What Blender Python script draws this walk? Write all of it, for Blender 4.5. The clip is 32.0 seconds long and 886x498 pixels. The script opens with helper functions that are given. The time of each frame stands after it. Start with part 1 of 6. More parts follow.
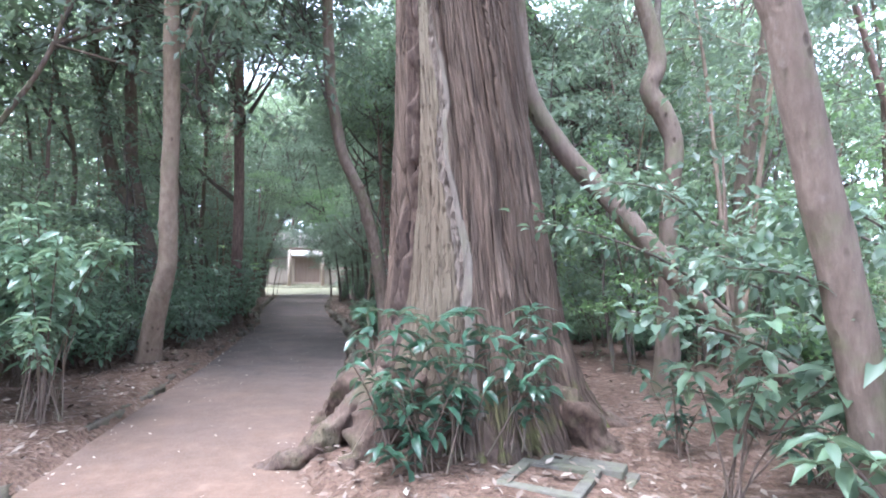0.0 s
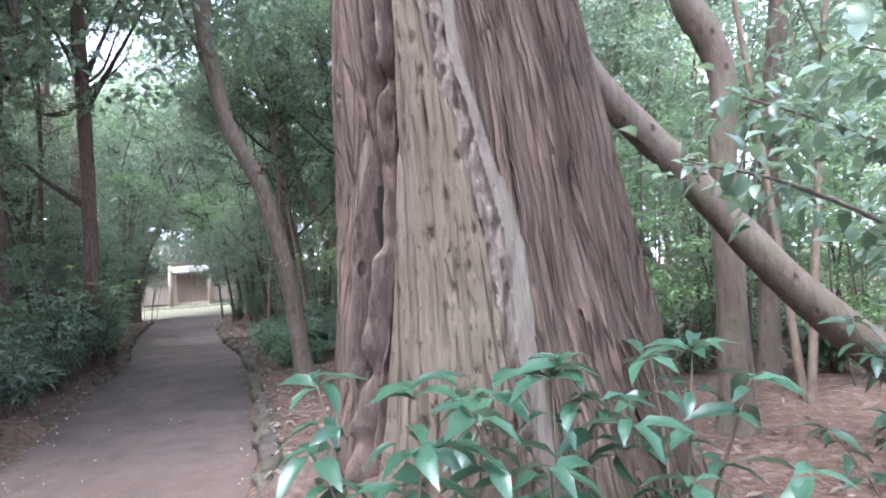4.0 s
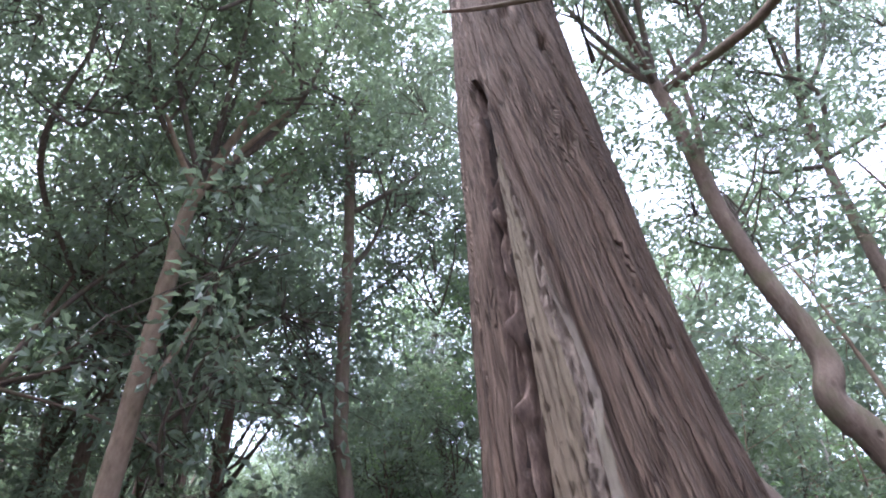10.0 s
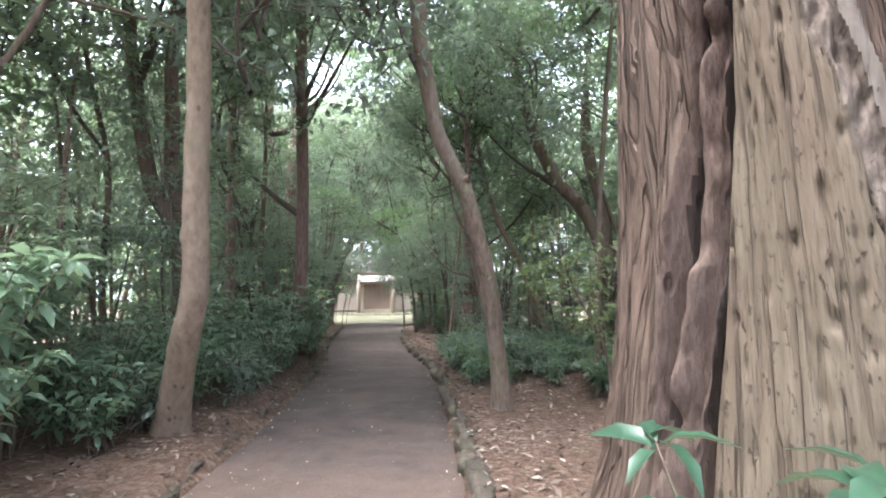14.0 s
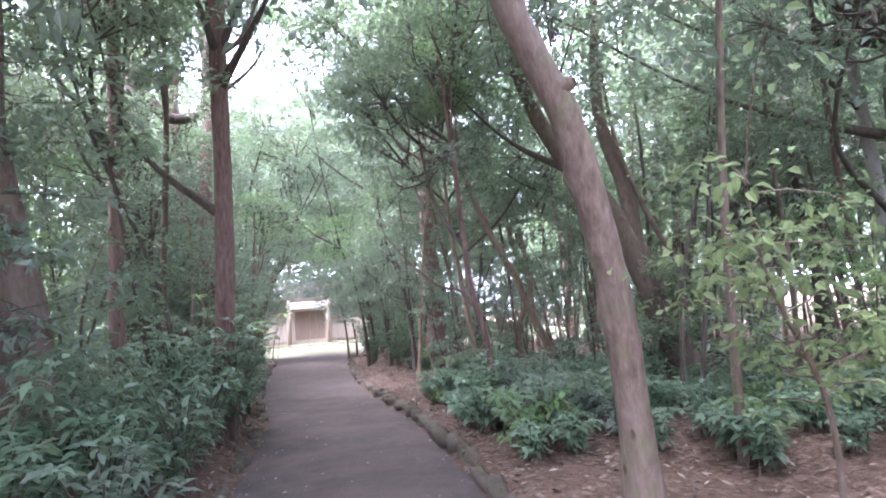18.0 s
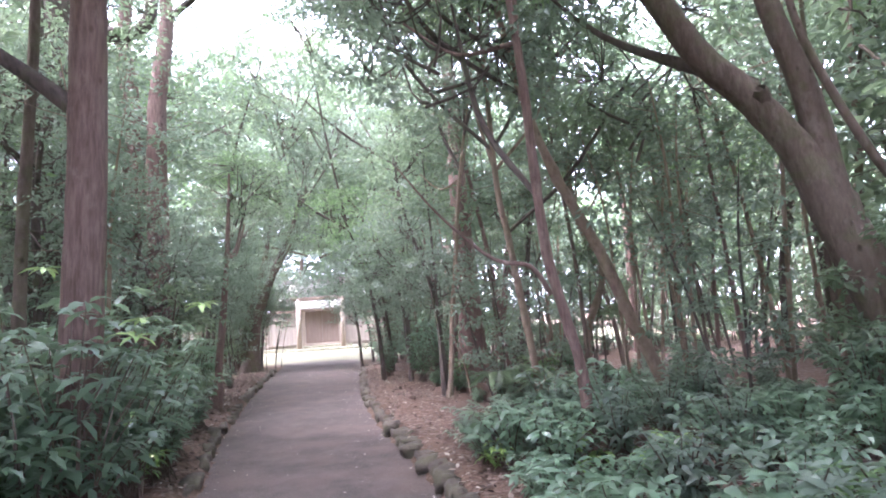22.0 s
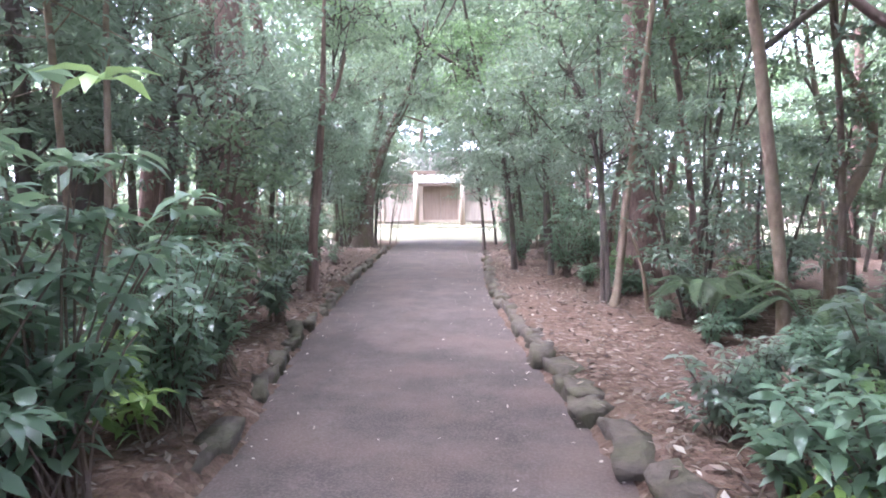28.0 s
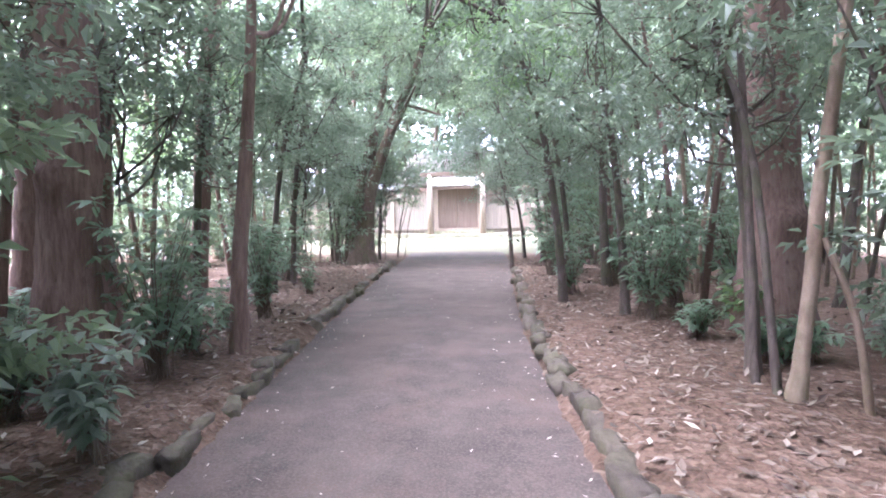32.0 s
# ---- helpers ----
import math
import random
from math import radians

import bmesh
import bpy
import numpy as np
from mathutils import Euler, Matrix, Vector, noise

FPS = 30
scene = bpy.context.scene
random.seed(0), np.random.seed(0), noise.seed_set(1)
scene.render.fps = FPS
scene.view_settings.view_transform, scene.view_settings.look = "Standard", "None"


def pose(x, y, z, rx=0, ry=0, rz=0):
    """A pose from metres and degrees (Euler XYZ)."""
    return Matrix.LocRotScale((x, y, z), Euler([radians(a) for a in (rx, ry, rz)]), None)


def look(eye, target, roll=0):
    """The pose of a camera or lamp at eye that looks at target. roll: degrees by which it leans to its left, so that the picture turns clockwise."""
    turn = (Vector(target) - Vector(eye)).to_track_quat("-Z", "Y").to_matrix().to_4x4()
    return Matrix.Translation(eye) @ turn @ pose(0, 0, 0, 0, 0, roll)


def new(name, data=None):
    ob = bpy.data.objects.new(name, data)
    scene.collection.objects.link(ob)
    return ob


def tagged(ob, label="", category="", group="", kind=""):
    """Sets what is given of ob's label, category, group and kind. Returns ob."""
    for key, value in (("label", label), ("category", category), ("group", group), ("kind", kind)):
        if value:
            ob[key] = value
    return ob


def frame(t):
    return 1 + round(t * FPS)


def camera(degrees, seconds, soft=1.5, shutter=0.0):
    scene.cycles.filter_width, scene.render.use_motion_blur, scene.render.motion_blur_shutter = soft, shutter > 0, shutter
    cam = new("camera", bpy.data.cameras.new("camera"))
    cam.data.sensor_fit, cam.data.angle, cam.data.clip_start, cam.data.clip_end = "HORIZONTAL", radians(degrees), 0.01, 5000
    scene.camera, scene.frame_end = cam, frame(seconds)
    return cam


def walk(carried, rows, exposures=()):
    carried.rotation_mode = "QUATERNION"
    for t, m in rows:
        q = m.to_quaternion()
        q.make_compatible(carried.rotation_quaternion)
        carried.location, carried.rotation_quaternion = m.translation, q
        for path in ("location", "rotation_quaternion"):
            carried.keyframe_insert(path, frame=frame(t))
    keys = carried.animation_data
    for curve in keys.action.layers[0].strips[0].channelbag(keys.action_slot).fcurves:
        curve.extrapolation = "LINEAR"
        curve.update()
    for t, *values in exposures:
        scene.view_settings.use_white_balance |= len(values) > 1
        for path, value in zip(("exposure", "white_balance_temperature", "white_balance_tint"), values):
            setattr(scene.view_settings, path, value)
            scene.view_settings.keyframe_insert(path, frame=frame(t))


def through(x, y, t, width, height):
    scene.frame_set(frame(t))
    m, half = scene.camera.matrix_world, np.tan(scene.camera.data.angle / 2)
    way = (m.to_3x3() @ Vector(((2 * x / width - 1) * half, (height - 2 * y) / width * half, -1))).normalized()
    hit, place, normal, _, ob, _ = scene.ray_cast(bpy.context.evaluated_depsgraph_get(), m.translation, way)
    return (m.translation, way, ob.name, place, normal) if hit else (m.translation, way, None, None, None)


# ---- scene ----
cam = camera(75.1, 32.0, soft=1.9)
EV = 4.6
METRES, EYE, TILT, LEAN, TURN = 20.0, 1.58, 2.2, 0.0, 0.0
ROWS = [
    (0.0, 0.0, 0.0, 0.0, 0.0, 0.0, -0.0),
    (0.5, -0.0022, 0.0239, -0.0007, -1.28, -0.22, 1.19),
    (1.0, -0.0095, 0.0456, -0.0009, -2.46, -0.54, 2.19),
    (1.5, -0.0155, 0.0664, -0.0028, -3.18, -0.74, 2.38),
    (2.0, -0.019, 0.0893, -0.0032, -5.0, -1.39, 2.94),
    (2.5, -0.025, 0.107, -0.0034, -7.28, -1.68, 3.52),
    (3.0, -0.0253, 0.123, -0.0048, -8.12, -1.52, 3.74),
    (3.5, -0.0245, 0.1251, -0.0032, -9.72, -0.63, 4.37),
    (5.5, -0.0288, 0.1204, -0.0024, -11.24, 0.89, 2.1),
    (6.0, -0.0291, 0.1202, -0.0001, -9.92, 5.62, 2.69),
    (6.5, -0.0308, 0.1224, 0.002, -7.28, 9.17, 2.39),
    (7.0, -0.0314, 0.1247, 0.0031, -6.63, 10.81, 1.84),
    (7.5, -0.0319, 0.1251, 0.0049, -6.43, 15.09, 0.95),
    (8.0, -0.0327, 0.1237, 0.0077, -5.32, 21.32, 0.9),
    (8.5, -0.0336, 0.1231, 0.01, -3.36, 24.43, 0.5),
    (9.0, -0.0343, 0.1224, 0.0117, -1.64, 28.3, 1.52),
    (9.5, -0.0343, 0.1219, 0.0128, -1.05, 31.26, 1.98),
    (10.0, -0.0347, 0.1204, 0.0143, 0.01, 35.8, 2.05),
    (10.5, -0.0347, 0.1186, 0.015, 0.56, 39.42, 1.78),
    (11.0, -0.0343, 0.1151, 0.016, 1.35, 42.85, 1.03),
    (11.5, -0.0344, 0.1122, 0.0162, 2.12, 43.45, -0.42),
    (12.0, -0.0355, 0.1172, 0.0123, 4.33, 28.69, -0.58),
    (12.5, -0.0389, 0.1236, 0.0047, 5.14, 11.67, 0.52),
    (13.0, -0.0429, 0.1267, 0.0013, 2.77, 6.51, -0.02),
    (13.5, -0.0444, 0.138, -0.0037, 4.89, -0.86, 1.38),
    (14.0, -0.0475, 0.1535, -0.004, 6.4, 2.5, 0.99),
    (14.5, -0.0589, 0.1726, -0.0035, 6.19, 2.74, 1.26),
    (16.5, -0.0983, 0.2625, -0.0059, 1.73, 3.39, 3.14),
    (17.0, -0.1085, 0.2852, -0.0065, 0.55, 3.47, 3.7),
    (17.5, -0.1159, 0.3091, -0.0077, 0.06, 3.73, 4.02),
    (18.0, -0.1195, 0.3357, -0.0077, -0.96, 4.32, 4.18),
    (18.5, -0.1252, 0.3627, -0.0072, -1.39, 4.81, 4.04),
    (19.0, -0.127, 0.3929, -0.0106, -1.31, 4.85, 3.95),
    (19.5, -0.1281, 0.4209, -0.0121, -1.22, 4.76, 4.06),
    (20.0, -0.1243, 0.4491, -0.0138, -1.29, 4.75, 3.97),
    (20.5, -0.1221, 0.4757, -0.0143, -0.27, 4.81, 3.73),
    (21.0, -0.1258, 0.5025, -0.0143, 0.37, 4.88, 3.74),
    (21.5, -0.1277, 0.5307, -0.0173, 0.98, 4.85, 3.71),
    (22.0, -0.1343, 0.5565, -0.0188, 1.27, 4.71, 3.91),
    (22.5, -0.1409, 0.5831, -0.0204, 1.64, 4.12, 4.13),
    (23.0, -0.148, 0.6116, -0.0217, 2.29, 2.46, 4.16),
    (23.5, -0.1556, 0.6371, -0.0233, 2.7, 0.49, 3.89),
    (24.0, -0.1572, 0.6595, -0.0256, 4.25, -1.28, 3.03),
    (24.5, -0.1585, 0.6703, -0.0246, 4.74, -2.67, 2.19),
    (25.0, -0.1614, 0.6704, -0.0243, 6.42, -3.3, 1.65),
    (25.5, -0.1627, 0.6685, -0.0239, 9.9, -2.79, 1.72),
    (27.5, -0.1705, 0.696, -0.0294, 11.29, -7.22, 1.18),
    (28.0, -0.1734, 0.7161, -0.0305, 12.84, -6.45, 1.06),
    (28.5, -0.1782, 0.7391, -0.0304, 12.31, -5.84, 2.1),
    (29.0, -0.181, 0.7627, -0.0315, 14.45, -5.57, 1.21),
    (29.5, -0.1872, 0.7846, -0.0327, 13.15, -4.25, 1.57),
    (30.0, -0.1911, 0.8071, -0.0345, 15.34, -3.16, 3.31),
    (30.5, -0.1971, 0.8305, -0.0352, 16.43, -3.19, 2.6),
    (31.0, -0.2044, 0.8547, -0.0366, 13.84, -5.06, 2.02),
    (31.5, -0.2074, 0.8787, -0.0384, 15.22, -6.03, 1.7),
    (32.0, -0.2126, 0.9017, -0.04, 14.7, -5.7, 1.88),
]
walk(cam, [(t, pose(0, 0, EYE, TILT, LEAN, TURN) @ pose(METRES * x, METRES * y, METRES * z, 90 + pitch, roll, yaw)) for t, x, y, z, yaw, pitch, roll in ROWS], exposures=[(t, EV + d, k, g) for t, d, k, g in ((0.0, 0.15, 5250, 16), (6.0, 0.15, 5400, 20), (9.0, -0.2, 5400, 23), (10.5, -0.75, 5600, 22), (12.0, -0.5, 5850, 22), (13.0, -0.3, 6020, 17), (14.0, 0.25, 5880, 14), (17.0, 0.85, 5450, 27), (20.0, 0.9, 5550, 30), (25.0, 1.1, 5500, 30), (28.0, 1.2, 5400, 28), (32.0, 1.2, 5400, 28))])

# ---------------------------------------------------------------- world, sun
world = bpy.data.worlds.new("overcast_sky")
scene.world = world
world.use_nodes = True
wn = world.node_tree.nodes
sky = wn.new("ShaderNodeTexSky")
sky.sky_type, sky.sun_disc = "NISHITA", False
sky.sun_elevation, sky.sun_rotation = radians(66), radians(250)
sky.air_density, sky.dust_density, sky.ozone_density, sky.altitude = 0.6, 6.0, 1.0, 0
wn["Background"].inputs[1].default_value = 0.15
cloud = wn.new("ShaderNodeMix")
cloud.data_type = "RGBA"
cloud.inputs[0].default_value = 0.8
cloud.inputs[7].default_value = (1.55, 1.58, 1.68, 1)
world.node_tree.links.new(sky.outputs[0], cloud.inputs[6])
world.node_tree.links.new(cloud.outputs[2], wn["Background"].inputs[0])
sun = new("sun", bpy.data.lights.new("sun", "SUN"))
sun.data.energy, sun.data.angle, sun.data.color = 1.5, radians(60), (1.0, 0.97, 0.93)
# the sky's sun stands at compass rotation 250 degrees, 66 degrees high
sun.matrix_world = look((0, 0, 30), (math.sin(radians(250)) * -30, math.cos(radians(250)) * -30, 30 - 30 * math.tan(radians(66))))

RNG = np.random.default_rng(7)


# ---------------------------------------------------------------- materials
class Nodes:
    """A small builder of node materials."""

    def __init__(self, name, rough=0.8, spec=0.3):
        self.m = bpy.data.materials.new(name)
        self.m.use_nodes = True
        self.t = self.m.node_tree
        self.b = self.t.nodes["Principled BSDF"]
        self.b.inputs["Roughness"].default_value = rough
        self.b.inputs["Specular IOR Level"].default_value = spec

    def n(self, kind, **inputs):
        node = self.t.nodes.new(kind)
        for k, v in inputs.items():
            key = int(k[1:]) if k[0] == "i" and k[1:].isdigit() else k
            if isinstance(v, bpy.types.NodeSocket):
                self.t.links.new(v, node.inputs[key])
            else:
                node.inputs[key].default_value = v
        return node

    def coords(self, scale=(1, 1, 1), world=False):
        if world:
            src = self.n("ShaderNodeNewGeometry").outputs["Position"]
        else:
            src = self.n("ShaderNodeTexCoord").outputs["Object"]
        return self.n("ShaderNodeMapping", Vector=src, Scale=scale).outputs[0]

    def noise(self, vec, scale, detail=4.0, rough=0.55):
        return self.n("ShaderNodeTexNoise", Vector=vec, Scale=scale, Detail=detail, Roughness=rough).outputs["Fac"]

    def ramp(self, fac, stops):
        r = self.n("ShaderNodeValToRGB", Fac=fac)
        while len(r.color_ramp.elements) < len(stops):
            r.color_ramp.elements.new(0.5)
        for e, (p, c) in zip(r.color_ramp.elements, stops):
            e.position, e.color = p, (*c, 1) if len(c) == 3 else c
        return r.outputs[0]

    def mix(self, fac, a, b, blend="MIX"):
        x = self.t.nodes.new("ShaderNodeMix")
        x.data_type, x.blend_type = "RGBA", blend
        for sock, v in ((x.inputs[0], fac), (x.inputs[6], a), (x.inputs[7], b)):
            if isinstance(v, bpy.types.NodeSocket):
                self.t.links.new(v, sock)
            else:
                sock.default_value = v if isinstance(v, float) else (*v, 1)
        return x.outputs[2]

    def math(self, op, a, b=0.0):
        x = self.t.nodes.new("ShaderNodeMath")
        x.operation = op
        for sock, v in zip(x.inputs, (a, b)):
            if isinstance(v, bpy.types.NodeSocket):
                self.t.links.new(v, sock)
            else:
                sock.default_value = v
        return x.outputs[0]

    def color(self, c):
        self.t.links.new(c, self.b.inputs["Base Color"])

    def bump(self, height, strength=0.4, dist=0.02):
        self.t.links.new(self.n("ShaderNodeBump", Height=height, Strength=strength, Distance=dist).outputs[0], self.b.inputs["Normal"])


def bark_material(name, dark, mid, light, stretch=0.12, scale=26.0, moss=0.0, bump=0.6, spot=9.0):
    k = Nodes(name, 0.9, 0.2)
    c = k.coords((1, 1, stretch))
    fine = k.noise(c, scale, 6.0, 0.65)
    big = k.noise(k.coords((1, 1, 0.5)), 1.7, 4.0)
    col = k.ramp(fine, [(0.3, dark), (0.5, mid), (0.72, light)])
    col = k.mix(k.ramp(big, [(0.35, (0, 0, 0)), (0.7, (0.55, 0.55, 0.55))]), col, tuple(0.9 * v + 0.015 for v in light))
    tone = k.n("ShaderNodeObjectInfo").outputs["Random"]
    col = k.mix(k.math("MULTIPLY", tone, 0.35), col, tuple(0.6 * v for v in mid))
    if moss:
        col = k.mix(k.math("MULTIPLY", k.ramp(k.noise(k.coords(), 4.0, 5.0), [(0.5, (0, 0, 0)), (0.62, (1, 1, 1))]), moss), col, (0.10, 0.13, 0.05))
    spots = k.n("ShaderNodeTexVoronoi", Vector=k.coords((1, 1, 0.55)), Scale=spot, Randomness=1.0).outputs["Distance"]
    blot = k.math("MULTIPLY", k.ramp(spots, [(0.10, (1, 1, 1)), (0.22, (0, 0, 0))]), k.ramp(big, [(0.45, (0, 0, 0)), (0.6, (0.8, 0.8, 0.8))]))
    col = k.mix(blot, col, tuple(0.7 * v for v in dark))
    lichen = k.ramp(k.noise(k.coords((1, 1, 0.7)), 6.5, 5.0, 0.7), [(0.56, (0, 0, 0)), (0.66, (0.5, 0.5, 0.5))])
    col = k.mix(lichen, col, tuple(0.8 * v + 0.03 for v in light))
    k.color(col)
    k.bump(k.math("SUBTRACT", k.math("ADD", fine, k.math("MULTIPLY", k.noise(k.coords((1, 1, 0.4)), 7.0, 3.0), 1.2)), blot), bump, 0.02)
    return k.m


def leaf_material(name, dark, light, gloss=0.4, through=0.55, spec=0.85):
    k = Nodes(name, gloss, spec)
    isl = k.n("ShaderNodeNewGeometry").outputs["Random Per Island"]
    obj = k.n("ShaderNodeObjectInfo").outputs["Random"]
    f = k.math("ADD", k.math("MULTIPLY", isl, 0.7), k.math("MULTIPLY", obj, 0.3))
    col = k.ramp(f, [(0.1, dark), (0.75, light), (1.0, tuple(min(1, 1.5 * v) for v in light))])
    k.color(col)
    tr = k.n("ShaderNodeBsdfTranslucent", Color=k.mix(0.6, col, (0.28, 0.37, 0.20)))
    mx = k.n("ShaderNodeMixShader", i0=through, i1=k.b.outputs[0], i2=tr.outputs[0])
    k.t.links.new(mx.outputs[0], k.t.nodes["Material Output"].inputs[0])
    return k.m


def litter_material():
    k = Nodes("dead_leaves", 0.75, 0.3)
    isl = k.n("ShaderNodeNewGeometry").outputs["Random Per Island"]
    k.color(k.ramp(isl, [(0.0, (0.06, 0.04, 0.03)), (0.35, (0.106, 0.077, 0.059)), (0.7, (0.163, 0.126, 0.099)), (0.93, (0.245, 0.2, 0.163)), (1.0, (0.36, 0.315, 0.27))]))
    return k.m


def soil_material():
    k = Nodes("leaf_litter_soil", 0.95, 0.15)
    c = k.coords(world=True)
    vor = k.n("ShaderNodeTexVoronoi", Vector=c, Scale=17.0, Randomness=1.0)
    tone = k.n("ShaderNodeSeparateColor", Color=vor.outputs["Color"]).outputs[0]
    a = k.ramp(tone, [(0.0, (0.055, 0.034, 0.025)), (0.5, (0.115, 0.075, 0.058)), (0.85, (0.175, 0.122, 0.095)), (1.0, (0.25, 0.195, 0.16))])
    b = k.ramp(k.noise(c, 38.0, 5.0), [(0.3, (0.045, 0.03, 0.023)), (0.7, (0.165, 0.107, 0.074))])
    col = k.mix(k.noise(c, 2.6, 4.0), a, b)
    col = k.mix(k.ramp(k.noise(c, 0.45, 3.0), [(0.45, (0, 0, 0)), (0.75, (0.5, 0.5, 0.5))]), col, (0.09, 0.058, 0.04))
    k.color(col)
    k.bump(k.math("ADD", vor.outputs["Distance"], k.noise(c, 30.0, 4.0)), 0.8, 0.03)
    return k.m


def path_material():
    """Trodden earth over old grey paving: orange-brown near the great tree, mauve grey further along."""
    k = Nodes("trodden_path", 0.9, 0.25)
    c = k.coords(world=True)
    y = k.n("ShaderNodeSeparateXYZ", Vector=k.n("ShaderNodeNewGeometry").outputs["Position"]).outputs[1]
    far = k.math("ADD", k.math("MULTIPLY", y, 0.07), k.math("MULTIPLY", k.noise(c, 1.3, 6.0, 0.65), 0.6))
    brown = k.ramp(k.noise(c, 5.0, 6.0, 0.65), [(0.3, (0.11, 0.07, 0.049)), (0.55, (0.145, 0.093, 0.066)), (0.75, (0.185, 0.125, 0.091))])
    grey = k.ramp(k.noise(c, 2.4, 7.0, 0.7), [(0.28, (0.04, 0.031, 0.028)), (0.5, (0.064, 0.05, 0.044)), (0.72, (0.098, 0.077, 0.067))])
    col = k.mix(k.ramp(far, [(0.58, (0, 0, 0)), (1.02, (1, 1, 1))]), brown, grey)
    col = k.mix(k.ramp(k.noise(c, 1.1, 5.0), [(0.46, (0, 0, 0)), (0.66, (0.6, 0.6, 0.6))]), col, (0.112, 0.078, 0.063))
    grain = k.noise(c, 60.0, 4.0)
    col = k.mix(k.ramp(grain, [(0.45, (0, 0, 0)), (0.75, (0.35, 0.35, 0.35))]), col, (0.20, 0.165, 0.145))
    k.color(col)
    k.bump(grain, 0.5, 0.008)
    return k.m


def stone_material(name, a, b, moss):
    k = Nodes(name, 0.9, 0.25)
    c = k.coords(world=True)
    n1 = k.noise(c, 9.0, 6.0, 0.65)
    col = k.ramp(n1, [(0.3, a), (0.7, b)])
    col = k.mix(k.math("MULTIPLY", k.n("ShaderNodeObjectInfo").outputs["Random"], 0.5), col, tuple(0.55 * v for v in a))
    col = k.mix(k.math("MULTIPLY", k.ramp(k.noise(c, 5.0, 5.0), [(0.42, (0, 0, 0)), (0.6, (1, 1, 1))]), moss), col, (0.11, 0.12, 0.05))
    k.color(col)
    k.bump(k.noise(c, 30.0, 6.0), 0.7, 0.02)
    return k.m


def wood_material(name, dark, light, axis=2, scale=14.0, rough=0.7):
    k = Nodes(name, rough, 0.3)
    s = [1, 1, 1]
    s[axis] = 0.06
    c = k.coords(tuple(s))
    g = k.noise(c, scale, 5.0, 0.6)
    col = k.ramp(g, [(0.3, dark), (0.7, light)])
    col = k.mix(k.math("MULTIPLY", k.n("ShaderNodeObjectInfo").outputs["Random"], 0.3), col, dark)
    k.color(col)
    k.bump(g, 0.3, 0.008)
    return k.m


def grain_coords(k, scale):
    """Coordinates that follow the turning grain of the cedar (its UV map: metres round, metres up)."""
    return k.n("ShaderNodeMapping", Vector=k.n("ShaderNodeTexCoord").outputs["UV"], Scale=scale).outputs[0]


def cedar_bark_material():
    k = Nodes("cedar_bark", 0.92, 0.15)
    g = k.noise(grain_coords(k, (1, 0.05, 1)), 85.0, 6.0, 0.7)
    g2 = k.noise(grain_coords(k, (1, 0.10, 1)), 9.0, 4.0)
    col = k.ramp(g, [(0.30, (0.042, 0.029, 0.021)), (0.44, (0.102, 0.072, 0.054)), (0.6, (0.153, 0.108, 0.082)), (0.75, (0.205, 0.152, 0.117))])
    col = k.mix(k.ramp(g2, [(0.42, (0, 0, 0)), (0.74, (0.45, 0.45, 0.45))]), col, (0.185, 0.146, 0.116))
    low = k.n("ShaderNodeSeparateXYZ", Vector=k.n("ShaderNodeNewGeometry").outputs["Position"]).outputs[2]
    patch = k.noise(k.coords(), 3.5, 5.0)
    mossy = k.math("MULTIPLY", k.ramp(low, [(0.15, (1, 1, 1)), (0.9, (0, 0, 0))]), k.ramp(patch, [(0.5, (0, 0, 0)), (0.6, (0.7, 0.7, 0.7))]))
    col = k.mix(mossy, col, (0.17, 0.19, 0.06))
    sway = k.math("MULTIPLY", k.noise(grain_coords(k, (1, 0.9, 1)), 2.5, 3.0), 0.045)
    flow = k.n("ShaderNodeVectorMath", i0=grain_coords(k, (1, 0.045, 1)), i1=k.n("ShaderNodeCombineXYZ", X=sway).outputs[0])
    lines = None
    for sc, w in ((9.0, 0.02), (17.0, 0.026), (34.0, 0.03)):
        n = k.noise(flow.outputs[0], sc, 2.0, 0.4)
        one = k.ramp(n, [(0.5 - w, (0, 0, 0)), (0.5, (1, 1, 1)), (0.5 + w, (0, 0, 0))])
        lines = one if lines is None else k.math("MAXIMUM", lines, one)
    lines = k.math("MULTIPLY", lines, k.ramp(k.noise(grain_coords(k, (1, 0.3, 1)), 6.0, 3.0), [(0.38, (0.18, 0.18, 0.18)), (0.64, (0.85, 0.85, 0.85))]))
    col = k.mix(lines, col, (0.036, 0.024, 0.019))
    k.color(col)
    k.bump(k.math("SUBTRACT", g, k.math("MULTIPLY", lines, 1.6)), 1.0, 0.035)
    return k.m


